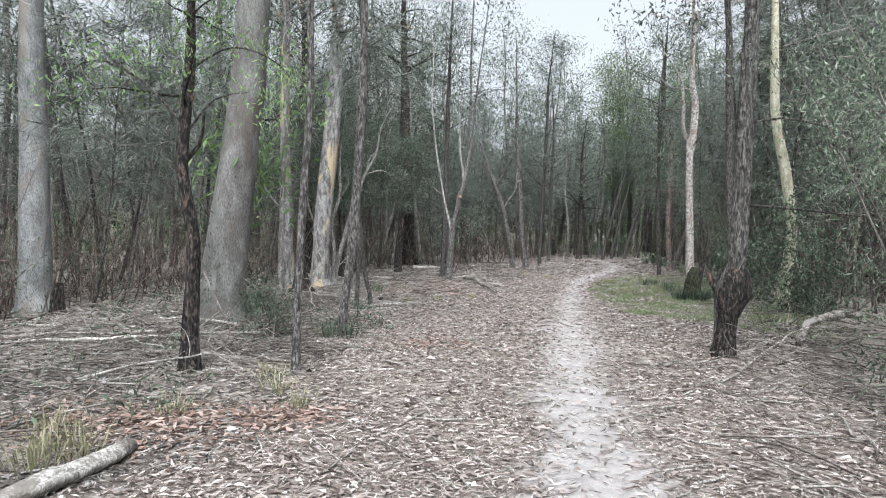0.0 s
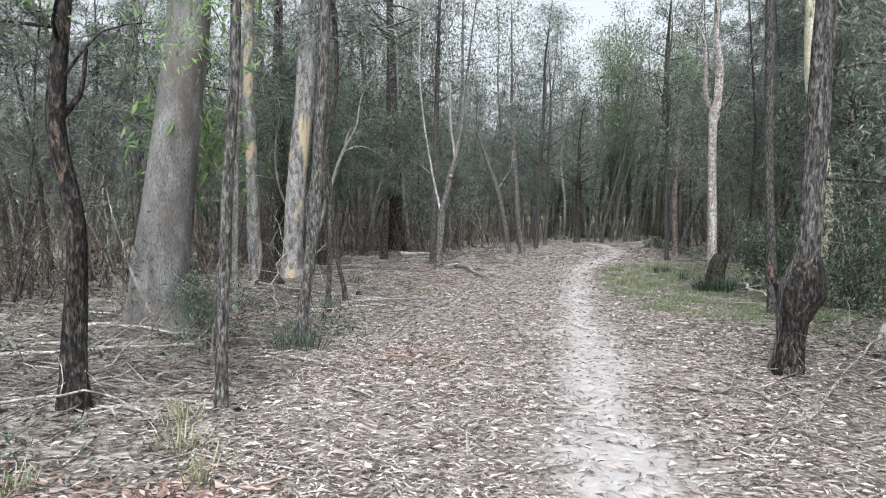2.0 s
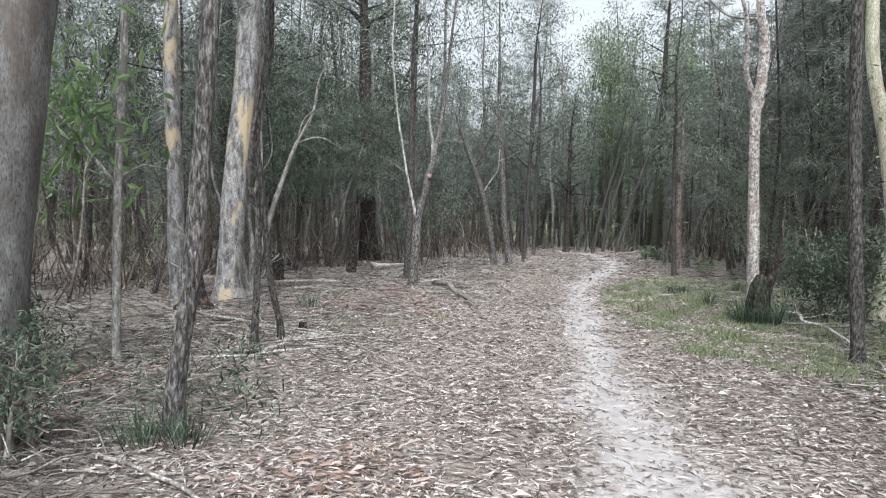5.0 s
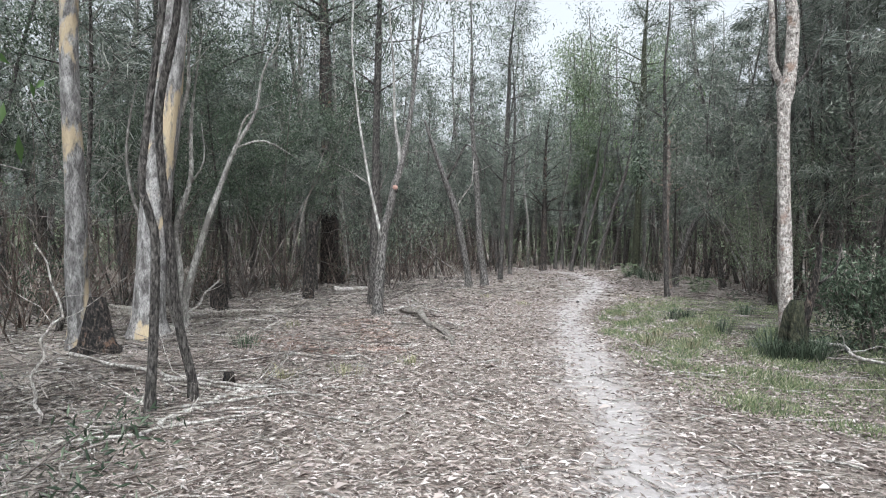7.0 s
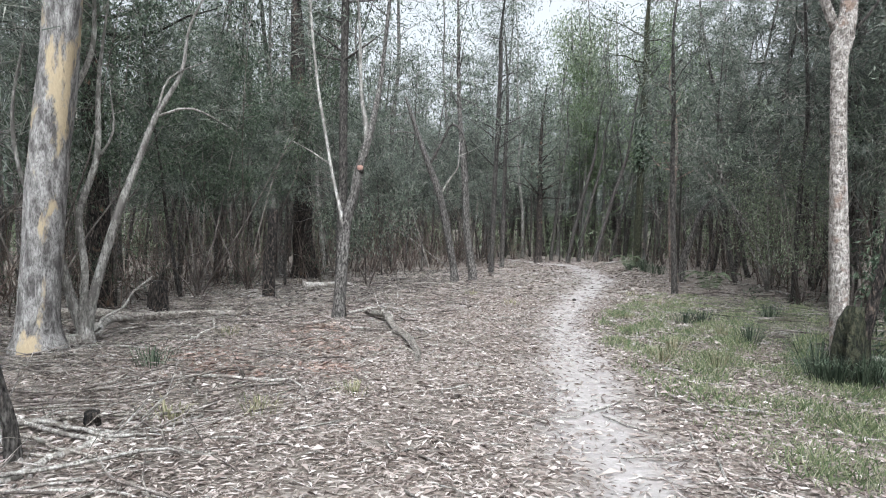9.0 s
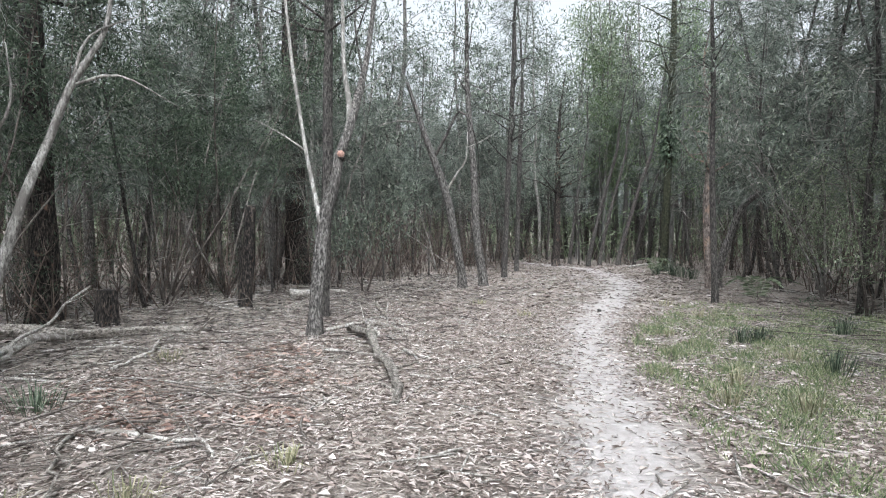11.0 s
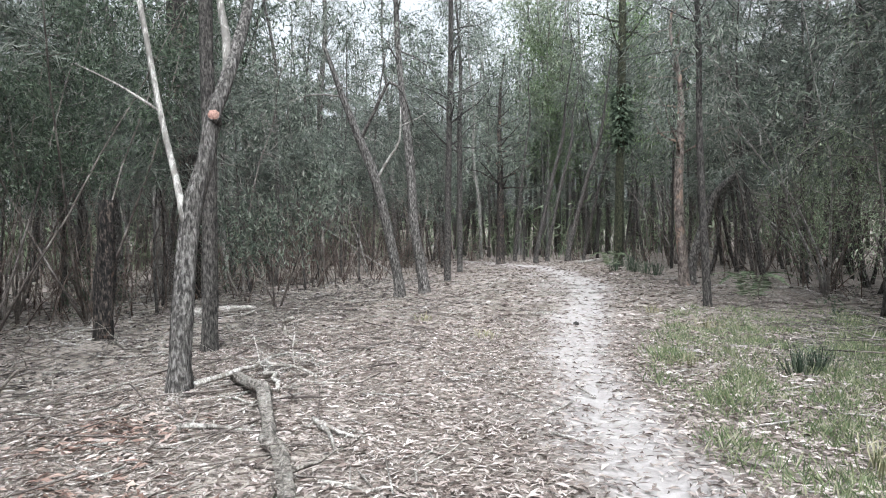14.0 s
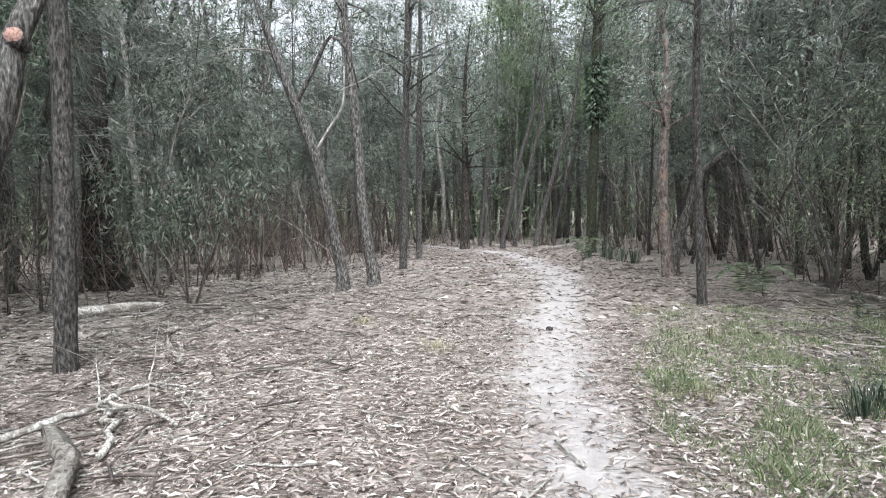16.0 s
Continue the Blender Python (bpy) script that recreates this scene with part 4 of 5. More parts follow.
leafy_shrub("leafy_shrub", "dark glossy leafy shrub below the she-oaks", -5.8, 24.8, 2.9, 0.6, 3, "leaf", GUM_LEAF, 45, 0.42, 8, 1.15)
leafy_shrub("leafy_shrub", "low grey-green leafy shrub among leaf litter", -4.75, 9.0, 0.75, 0.35, 5, "leaf", DARK_LEAF, 46, 0.2, 6, 0.7)
leafy_shrub("leafy_shrub", "low leafy sapling sprouting beside a gum", -4.0, 8.1, 1.9, 0.45, 1, "leaf", DARK_LEAF, 47, 0.5, 2, 0.75)
leafy_shrub("leafy_shrub", "green leafy bush under the flaky-barked tree", 4.0, 16.6, 1.7, 0.7, 5, "leaf", DARK_LEAF, 48, 0.1, 8, 0.9)
leafy_shrub("leafy_shrub", "tangled green bush in front of stems", 4.7, 13.6, 2.2, 0.8, 5, "leaf", DARK_LEAF, 49, 0.1, 8, 0.9)


def fern(x, y, seed):
    rng = np.random.default_rng(seed)
    e = tagged(base("fern", x, y, float(height(np.float64(x), np.float64(y)))), "pale green fern with flat spreading fronds", "fern", "ferns by the track")
    for k in range(5):
        a = k * 72 + rng.uniform(-12, 12)
        r = limb_rows(rng, (0, 0, 0), a, 64, 0.62, 0.008, 0.02, 3)
        r += [tuple(np.array(r[-1]) + (0.3 * math.cos(radians(a)), 0.3 * math.sin(radians(a)), 0.0, 0)), tuple(np.array(r[-1]) + (0.6 * math.cos(radians(a)), 0.6 * math.sin(radians(a)), -0.12, 0))]
        line = spline([(*q[:3], 0.007) for q in r], 0.03)
        g = Geo()
        tube(g, line, 3)
        s = np.array([-math.sin(radians(a)), math.cos(radians(a)), 0])
        for sgn in (-1, 1):
            p = line[6:, :3]
            blades(g, rng, p, np.repeat((s * sgn + (math.cos(radians(a)) * 0.4, math.sin(radians(a)) * 0.4, 0))[None], len(p), 0), (0.22 * np.linspace(1, 0.15, len(p)))[:, None], 0.032)
        part("frond", g, FERN_LEAF, e, "", False)
    return e


leafy_shrub("leafy_shrub", "dark twiggy low shrub in leaf litter", -3.2, 7.9, 0.9, 0.4, 6, "leaf", DARK_LEAF, 56, 0.3, 2, 0.6)
for k, (x, y, h) in enumerate([(-8.3, 20.9, 6.2), (-9.7, 22.8, 7.2), (-11.6, 25.2, 6.6), (-10.6, 20.2, 7.0), (-9.9, 25.0, 7.5), (-8.9, 17.2, 6.0), (-8.1, 22.6, 8.6), (-9.3, 19.4, 8.6)]):
    leafy_shrub("dark_leafy_tree", "dense dark-green leafy tree in the thicket", x, y, h, 1.35, 4, "leaf", DARK_LEAF, 58 + k, 0.4, 20, 0.85)
fern(2.95, 25.35, 51)
fern(1.5, 34.8, 52)


def in_grass(x, y):
    """How thickly grass grows at a place, 0 to 1."""
    core = np.interp(y, [9, 11.5, 13, 15, 18, 21, 24, 26], [3.1, 2.4, 1.1, 0.75, 0.55, 0.85, 1.3, 2.4])
    edge_ = np.clip((x - track_x(y) - core + 0.25) / 0.5, 0, 1)
    outer = np.clip((5.0 - x) / 1.0, 0, 1)
    ends = np.clip((y - 10.5) / 2, 0, 1) * np.clip((25 - y) / 4, 0, 1)
    return edge_ * outer * ends * np.clip(0.74 + 0.5 * bumps(x, y, 1.3, 9), 0.18, 1)


def grass_field():
    rng = np.random.default_rng(61)
    n = 185000
    x, y = rng.uniform(-0.5, 5.2, n), rng.uniform(10, 25.5, n)
    keep = rng.uniform(0, 1, n) < in_grass(x, y)
    x, y = x[keep], y[keep]
    z = height(x, y)
    n = len(x)
    tall = 0.1 * (0.75 + 0.5 * np.clip(bumps(x, y, 1.1, 10), -0.6, 1))[:, None]
    ways = np.stack([rng.normal(0, 0.8, n), rng.normal(0, 0.8, n), np.ones(n)], 1)
    g = Geo()
    blades(g, rng, np.stack([x, y, z - 0.01], 1), ways, tall, 0.0085)
    ob = part("grass", g, GRASS, None, "", False)
    tagged(ob, "short green and straw-coloured grass beside the track", "grass", kind="stuff")


grass_field()


def tuft(x, y, seed, tall, count, mat, label, wide=0.2):
    rng = np.random.default_rng(seed)
    a = rng.uniform(0, 6.28, count)
    r = rng.uniform(0, 1, count)
    roots = np.stack([wide * r * np.cos(a), wide * r * np.sin(a), 0 * a - 0.01], 1)
    g = Geo()
    for k in range(count):
        d = np.array([math.cos(a[k]), math.sin(a[k])]) * (0.25 + 0.75 * r[k])
        h = tall * rng.uniform(0.6, 1.15)
        p0, p1, p2 = roots[k], roots[k] + (*(d * h * 0.35 + rng.normal(0, .02, 2)), h * 0.65), roots[k] + (*(d * h * rng.uniform(0.7, 1.1) + rng.normal(0, .05, 2)), h * rng.uniform(0.3, 1.0))
        s = np.array([-math.sin(a[k]), math.cos(a[k]), 0]) * 0.004
        g.add([p0 - s, p0 + s, p1 + s, p1 - s, p2], [[0, 1, 2], [0, 2, 3], [3, 2, 4]])
    ob = part("grass_tuft", g, mat, None, "", False)
    ob.matrix_basis = pose(x, y, float(height(np.float64(x), np.float64(y))))
    return tagged(ob, label, "grass tuft", "grass tufts")


for k, (x, y, tall, dark) in enumerate([(1.97, 33.0, .6, 1), (2.2, 32.4, .55, 1), (2.41, 31.8, .5, 1), (2.0, 34.2, .7, 1), (1.5, 33.7, .4, 1), (1.62, 19.6, .32, 1), (1.9, 19.9, .3, 1), (.75, 20.1, .22, 0), (1.15, 17.2, .3, 0), (.95, 16.4, .32, 0), (1.5, 16.2, .34, 0), (2.5, 15.7, .35, 1), (2.95, 15.6, .35, 1), (3.1, 16.2, .4, 1),
                                        (2.6, 16.4, .5, 1), (2.55, 15.62, .4, 1), (2.75, 15.56, .42, 1), (2.98, 15.74, .4, 1), (2.45, 15.85, .35, 1), (-1.9, 4.4, .3, 0), (-2.3, 3.6, .34, 0), (-2.05, 3.3, .3, 0), (-1.8, 3.1, .36, 0), (-1.95, 3.5, .34, 0), (-1.7, 3.35, .3, 0), (-1.0, 4.9, .26, 0), (-1.75, 5.7, .28, 0), (-1.4, 5.2, .24, 0), (-2.5, 8.25, .35, 1), (-2.25, 8.35, .3, 1),
                                        (-2.6, 13.3, .25, 0), (-3.2, 13.0, .25, 0), (-2.0, 14.0, .22, 0), (-4.6, 14.6, .3, 1), (2.2, 17.8, .35, 1), (2.0, 18.6, .3, 0), (-1.5, 21.6, .2, 0), (-2.6, 23.1, .2, 0), (3.2, 20.8, .35, 1), (1.5, 22.4, .3, 0), (1.0, 24, .25, 0), (-4.9, 16.6, .25, 0)]):
    tuft(x, y, 200 + k, tall * (1.0 if dark else 0.75), 80 if dark else 45, DARK_LEAF if dark else DRY_GRASS, "green grass tuft growing in leaf litter" if dark else "straw-coloured grass tuft in dry leaf litter")


# ---- fallen wood ----
def fallen(name, label, pts, diam, mat, seed, twigs=0, sides=10, lift=0.5, taper=0.55):
    """A fallen branch or log through points on the ground; twigs: side shoots."""
    rng = np.random.default_rng(seed)
    x0, y0 = pts[0][:2]
    z0 = float(height(np.float64(x0), np.float64(y0)))
    e = tagged(base(name, x0, y0, z0), label, "log" if diam > 0.09 else "branch", "fallen wood")
    rows = []
    full = []
    for k in range(len(pts) - 1):
        a, b_ = np.array([*pts[k], 0][:3]), np.array([*pts[k + 1], 0][:3])
        for s in (0, 0.35, 0.7):
            full.append(a + (b_ - a) * s + rng.normal(0, 0.05 if diam < 0.09 else 0.015, 3) * (np.linalg.norm(b_ - a) if s else 0) * (1, 1, 0.25))
    pts = full + [[*pts[-1], 0][:3]]
    for k, p in enumerate(pts):
        d = diam * (1 - taper * k / (len(pts) - 1))
        extra = p[2] if len(p) > 2 else 0.0
        rows.append((p[0] - x0 + rng.normal(0, .015 if diam < 0.09 else .005), p[1] - y0 + rng.normal(0, .015 if diam < 0.09 else .005), float(height(np.float64(p[0]), np.float64(p[1]))) - z0 + d * lift + extra, d))
    line = spline(rows, 0.1)
    g = Geo()
    tube(g, line, sides, 0.1 if diam < 0.09 else 0.32, seed * 0.9, 0.2 if diam < 0.09 else 0.4)
    part("stem", g, mat, e)
    for k in range(twigs):
        at = line[rng.integers(len(line) // 5, len(line))]
        g = Geo()
        tube(g, limb_rows(rng, at[:3], rng.uniform(0, 360), rng.uniform(0, 35), rng.uniform(0.3, 0.9), max(0.01, at[3] * 0.45), 0.25, 4), 5)
        part("twig", g, mat, e)
    return e


fallen("curved_log", "curved grey weathered log lying in leaf litter", [(-3.62, 18.8, .03), (-3.1, 18.27, .08), (-2.8, 17.7), (-2.64, 17.3), (-2.38, 16.95), (-2.22, 16.62, .04), (-1.97, 16.08), (-1.84, 15.6)], .112, LOG_BARK, 71, 2, 14, .5, .3)
fallen("fallen_branch", "long pale bare branch lying over litter", [(-3.2, 10.9), (-3.32, 11.9), (-3.2, 12.5), (-2.97, 13.1)], .062, PALE_WOOD, 72, 4)
fallen("fallen_branch", "long pale bare branch across the litter", [(-5.99, 12.92, .1), (-4.95, 12.71, .08), (-4.3, 12.53, .05), (-3.18, 12.35), (-2.63, 12.5)], .05, PALE_WOOD, 73, 5)
fallen("fallen_branch", "thin grey branch lying on the litter", [(-5.3, 12.5), (-4.2, 11.75), (-3.13, 11.1), (-2.28, 11.35)], .04, PALE_WOOD, 74, 4)
fallen("fallen_branch", "pale stripped branch resting at the grass edge", [(2.95, 16.6, .1), (3.2, 16.2, .15), (3.44, 14.87, .12), (3.5, 13.5, .02), (3.45, 12.6)], .055, PALE_WOOD, 75, 5)
fallen("fallen_branch", "long thin pale stick lying on litter", [(-4.3, 12.35, .03), (-3.88, 12.5, .05), (-3.28, 12.38, .03), (-2.87, 12.53)], .045, PALE_WOOD, 101, 2)
fallen("fallen_branch", "thin pale stick lying in the litter", [(-2.72, 12.95), (-2.6, 13.25), (-2.29, 13.57)], .035, PALE_WOOD, 102, 1)
fallen("fallen_branch", "long straight stick on reddish litter", [(-4.66, 15.27), (-3.82, 15.4), (-2.95, 15.56)], .04, PALE_WOOD, 103, 2)
fallen("fallen_branch", "thin stick half buried in leaves", [(-4.33, 12.43), (-3.03, 11.43), (-2.09, 11.45)], .035, PALE_WOOD, 104, 2)
fallen("log", "pale bent dead trunk beside the gums", [(-6.2, 15.1), (-6.7, 16.1, .08), (-7.15, 16.94, .12), (-7.3, 17.6)], .16, PALE_WOOD, 105, 1, 12)
tree("sawn_stump", "small round sawn stump in leaf litter", -3.69, 12.7, [(0, 0, 0, .15), (0, 0, .06, .145), (0, 0, .11, .14)], .11, BLACK_BARK, 106, None, ridge=.1, sides=14, flare=1.05, step=.04)
fallen("log", "weathered split grey log in reddish litter", [(-1.33, 2.4), (-1.39, 3.0), (-1.5, 3.55)], .14, PALE_WOOD, 76, 0, 14, .42, .2)
fallen("fallen_branch", "arching pale branch among grey stems", [(-5.9, 6.2), (-5.2, 6.6, .05), (-4.4, 6.7, .1), (-3.7, 7.1, .16), (-3.2, 7.6, .12)], .05, PALE_WOOD, 77, 4)
fallen("fallen_branch", "pale dead branch at the foot of a gum", [(-5.3, 8.0, .1), (-4.77, 8.1, .12), (-3.9, 8.05, .1), (-3.4, 8.4)], .04, PALE_WOOD, 78, 4)
fallen("fallen_branch", "thin bare branch arching over litter", [(-3.6, 5.0), (-2.9, 5.35, .15), (-2.3, 5.35, .3), (-1.9, 5.6, .05)], .025, PALE_WOOD, 79, 4)
fallen("log", "long grey log lying in the thicket", [(-9.0, 17.0), (-7.9, 17.5), (-6.9, 18.0), (-5.84, 18.48)], .21, LOG_BARK, 80, 2, 14)
fallen("fallen_branch", "pale crooked branch propped on a log", [(-6.3, 15.4), (-6.8, 16.3, .15), (-7.1, 17.2, .4), (-7.0, 17.7, .75)], .06, PALE_WOOD, 81, 3)
fallen("log", "short pale broken log behind she-oaks", [(-7.0, 23.4), (-6.6, 24.0), (-6.2, 24.7)], .2, PALE_WOOD, 82, 0, 12)
fallen("fallen_branch", "thin straight stick lying on reddish litter", [(-6.2, 15.3), (-4.6, 15.7), (-3.45, 15.85)], .035, PALE_WOOD, 83, 2)
fallen("fallen_branch", "bare branch with twigs beside the burl tree", [(2.3, 7.0), (2.9, 8.05, .05), (3.4, 9.0, .2), (3.9, 10.0, .35), (4.9, 10.9, .4)], .03, LOG_BARK, 84, 7)
fallen("log", "bent grey log end in the thicket", [(3.75, 9.7, .05), (3.9, 10.0, .3), (4.3, 10.3, .42), (5.0, 10.6, .4)], .13, LOG_BARK, 85, 1)
fallen("fallen_branch", "thin pale branch near the forked tree", [(-3.75, 18.35, .1), (-3.6, 18.85, .14), (-3.5, 19.2, .15), (-3.2, 19.2, .1), (-2.9, 19.05, .04)], .05, PALE_WOOD, 86, 6)
fallen("fallen_branch", "crooked branch with short twigs on litter", [(-2.05, 16.76), (-1.75, 16.66), (-1.5, 16.72), (-1.53, 17.17)], .03, PALE_WOOD, 87, 2)
fallen("fallen_branch", "short forked stick lying on litter", [(-2.48, 17.74, .02), (-2.25, 17.52, .03), (-2.02, 17.43, .01)], .045, PALE_WOOD, 107, 1)
fallen("fallen_branch", "pale stick beside the curved log", [(-3.5, 19.15, .16), (-3.45, 19.5, .16), (-3.35, 19.75, .12), (-3.02, 19.4, .05)], .035, PALE_WOOD, 108, 4)
fallen("fallen_branch", "thick pale broken stick by the curved log", [(-3.5, 19.25, .06), (-3.27, 18.85, .05), (-3.07, 18.5, .03)], .05, PALE_WOOD, 110, 1, taper=.2)
fallen("fallen_branch", "short grey stick beside the curved log", [(-3.4, 17.54, .02), (-3.15, 17.57, .03), (-2.88, 17.57, .02)], .04, PALE_WOOD, 111, 1)
fallen("fallen_branch", "short side stick lying on litter", [(-2.34, 17.59, .02), (-2.19, 17.32, .02), (-2.08, 17.13, .01)], .035, PALE_WOOD, 112)
fallen("fallen_branch", "dark crooked branch lying beyond the track", [(1.66, 8.05), (1.9, 7.76, .02), (2.21, 8.0, .04), (2.5, 7.5)], .035, LOG_BARK, 109, 3)
fallen("fallen_branch", "dark thin twig lying beside the track", [(.0, 4.6), (.05, 5.3), (-.25, 6.2)], .02, TWIG, 88, 2)
fallen("fallen_branch", "forked pale twig on the leaf litter", [(.2, 3.5), (.25, 4.1), (.1, 4.6)], .022, PALE_WOOD, 89, 2)
fallen("fallen_branch", "dark crooked stick lying on leaves", [(1.9, 6.4), (2.3, 6.9), (2.9, 7.0)], .04, TWIG, 90, 3)
fallen("fallen_branch", "pale sticks fallen near slim saplings", [(-2.5, 7.9), (-1.8, 7.7, .03), (-1.2, 7.3)], .035, PALE_WOOD, 91, 2)
fallen("fallen_branch", "thin bare stick across fallen leaves", [(-5.4, 13.2), (-4.0, 13.5), (-2.9, 14.9)], .03, TWIG, 92, 3)
fallen("fallen_branch", "white bare twig standing in litter", [(-4.24, 10.84), (-4.28, 10.8, .24), (-4.25, 10.83, .7), (-4.15, 10.93, .88), (-4.2, 10.88, 1.25), (-4.28, 10.8, 1.5)], .03, PALE_WOOD, 93, 5)
fallen("fallen_branch", "flat pale fallen branch at the track bend", [(.6, 37.6), (1.5, 38.2, .1), (2.4, 37.8, .15)], .09, PALE_WOOD, 94, 3)
fallen("fallen_branch", "dead brown branches heaped beneath she-oaks", [(2.3, 24.4), (3.0, 24.7, .1), (3.8, 24.5)], .05, TWIG, 95, 8)
fallen("fallen_branch", "short stub of wood upright in litter", [(-3.83, 20.8), (-3.97, 20.85, .16), (-4.02, 20.9, .26), (-3.9, 20.85, .34)], .065, LOG_BARK, 96, 1, taper=.1)


def stone(x, y, size, label, seed, mat):
    me = bpy.data.meshes.new("stone")
    bm = bmesh.new()
    bmesh.ops.create_icosphere(bm, subdivisions=2, radius=size)
    for v_ in bm.verts:
        v_.co *= 1 + 0.35 * noise.noise(v_.co * (1.5 / size) + Vector((seed, 0, 0)))
        v_.co.z *= 0.7
    bm.to_mesh(me)
    bm.free()
    me.materials.append(mat)
    ob = new("stone", me)
    ob.matrix_basis = pose(x, y, float(height(np.float64(x), np.float64(y))) + size * 0.4)
    tagged(ob, label, "stone")


stone(-.27, 22.9, .045, "small dark stone lying on the track", 1, STONE)
stone(2.2, 25.6, .06, "dark lump beside the she-oak foot", 2, STONE)


# ---- leaf litter ----
def thick_litter(x, y):
    """How densely leaves lie at a place, 0 to 1."""
    off = x - track_x(y)
    wear = np.exp(-((off / (0.41 + 0.1 * bumps(x, y, 2.5, 5))) ** 2))
    side_ = np.exp(-(((off + 1.1) / 0.55) ** 2)) * np.clip(bumps(x, y, 3, 6), 0, 1)
    return np.clip(1 - 0.83 * wear - 0.45 * side_, 0.05, 1) * (1 - 0.35 * in_grass(x, y)) * np.clip(0.85 + 0.4 * bumps(x, y, 0.7, 12) + 0.2 * bumps(x, y, 2.6, 13), 0.42, 1)


def strew(name, label, seed, count, x0, x1, y0, y1, length, width, mat, lift=0.004, where=None):
    rng = np.random.default_rng(seed)
    x, y = rng.uniform(x0, x1, count), rng.uniform(y0, y1, count)
    keep = rng.uniform(0, 1, count) < (thick_litter(x, y) if where is None else where(x, y))
    x, y = x[keep], y[keep]
    g = Geo()
    flat_leaves(g, rng, x, y, height(x, y) + lift + rng.uniform(0, 0.02, len(x)), length, width)
    ob = part(name, g, mat, None, "", False)
    return tagged(ob, label, "leaf litter", kind="stuff")


def old_shaded_share(x, y):
    """How much of the litter is grey and darkened for tree shade: most under the trees, none by the track."""
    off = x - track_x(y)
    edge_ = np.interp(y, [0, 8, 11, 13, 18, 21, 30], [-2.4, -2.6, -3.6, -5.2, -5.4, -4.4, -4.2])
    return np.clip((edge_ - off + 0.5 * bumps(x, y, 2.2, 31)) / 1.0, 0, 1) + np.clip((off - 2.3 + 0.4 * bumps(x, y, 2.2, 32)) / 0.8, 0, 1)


def near_share(x, y):
    """How much of the litter is of small whole leaves: all along the walk, fading out to the sides and beyond."""
    w = 0.5 * bumps(x, y, 1.8, 33)
    return np.clip((x + 6.4 + w) / 1.6, 0, 1) * np.clip((5.0 + w - x) / 1.2, 0, 1) * np.clip((24.5 + w - y) / 3, 0, 1) * np.clip((y + 0.8) / 1.5, 0, 1)


NEAR_LITTER = strew("leaf_litter", "thick layer of dry grey-brown fallen gum leaves", 81, 640000, -7.5, 5.6, -1, 26, 0.07, 0.0115, LITTER, where=lambda x, y: thick_litter(x, y) * (1 - old_shaded_share(x, y)) * near_share(x, y))
# the darker leaves from here carry the trees' shade in their colour
strew("leaf_litter", "old greyed leaves under the trees, darkened for their shade", 91, 430000, -7.5, 5.6, -1, 26, 0.072, 0.0118, OLD_SHADED_LITTER, where=lambda x, y: thick_litter(x, y) * old_shaded_share(x, y) * near_share(x, y))
strew("leaf_litter", "dry fallen leaves under the thicket trees", 82, 80000, -15, -4, 0, 32, 0.11, 0.022, OLD_SHADED_LITTER, where=lambda x, y: thick_litter(x, y) * (1 - near_share(x, y)) * np.clip((15 + x) / 4, 0, 1))
strew("leaf_litter", "dry fallen leaves along the far track", 83, 52000, -7, 5.5, 22, 43, 0.13, 0.026, LITTER, where=lambda x, y: thick_litter(x, y) * (1 - near_share(x, y)) * (1 - np.clip(old_shaded_share(x, y), 0, 0.9)))
strew("leaf_litter", "dry fallen leaves below the shrubs", 84, 16000, 3.8, 10, 2, 28, 0.11, 0.022, OLD_SHADED_LITTER, where=lambda x, y: thick_litter(x, y) * (1 - near_share(x, y)) * np.clip((10 - x) / 3, 0, 1))


def red_patches():
    """Heaps of newly fallen reddish leaves."""
    rng = np.random.default_rng(85)
    g = Geo()
    for cx, cy, r in ((-1.5, 4.15, .4), (-2.35, 4.0, .45), (-.85, 4.6, .22), (-4.4, 15.2, .34), (-3.6, 14.6, .26), (-2.7, 15.0, .2), (-3.3, 16.3, .3), (-4.4, 9.7, .3), (-1.0, 8.2, .3), (-3.9, 17.3, .3)):
        n = int((1600 if cy < 5 else 900) * r)
        x, y = rng.normal(cx, r, n), rng.normal(cy, r * 0.8, n)
        flat_leaves(g, rng, x, y, height(x, y) + 0.015 + rng.uniform(0, 0.025, n), 0.09, 0.018)
    tagged(part("leaf_litter", g, RED_LITTER, None, "", False), "patches of reddish-brown newly fallen leaves", "leaf litter", kind="stuff")


red_patches()


def strew_twigs():
    rng = np.random.default_rng(86)
    g = Geo()
    for k in range(2400):
        x, y = rng.uniform(-9, 4.6), rng.uniform(1.5, 32)
        if rng.uniform() > thick_litter(np.float64(x), np.float64(y)) * 0.9:
            continue
        a, ln = rng.uniform(0, 6.28), rng.uniform(0.12, 0.55)
        d = rng.uniform(0.006, 0.02)
        p = [(x + math.cos(a + b_) * ln * s, y + math.sin(a + b_) * ln * s) for s, b_ in ((-.5, 0), (0, .25), (.5, 0))]
        tube(g, [(px, py, float(height(np.float64(px), np.float64(py))) + 0.018 + rng.uniform(0, .015), d) for px, py in p], 4)
    tagged(part("fallen_twigs", g, PALE_WOOD), "thin broken twigs scattered through leaf litter", "twigs", kind="stuff")


strew_twigs()


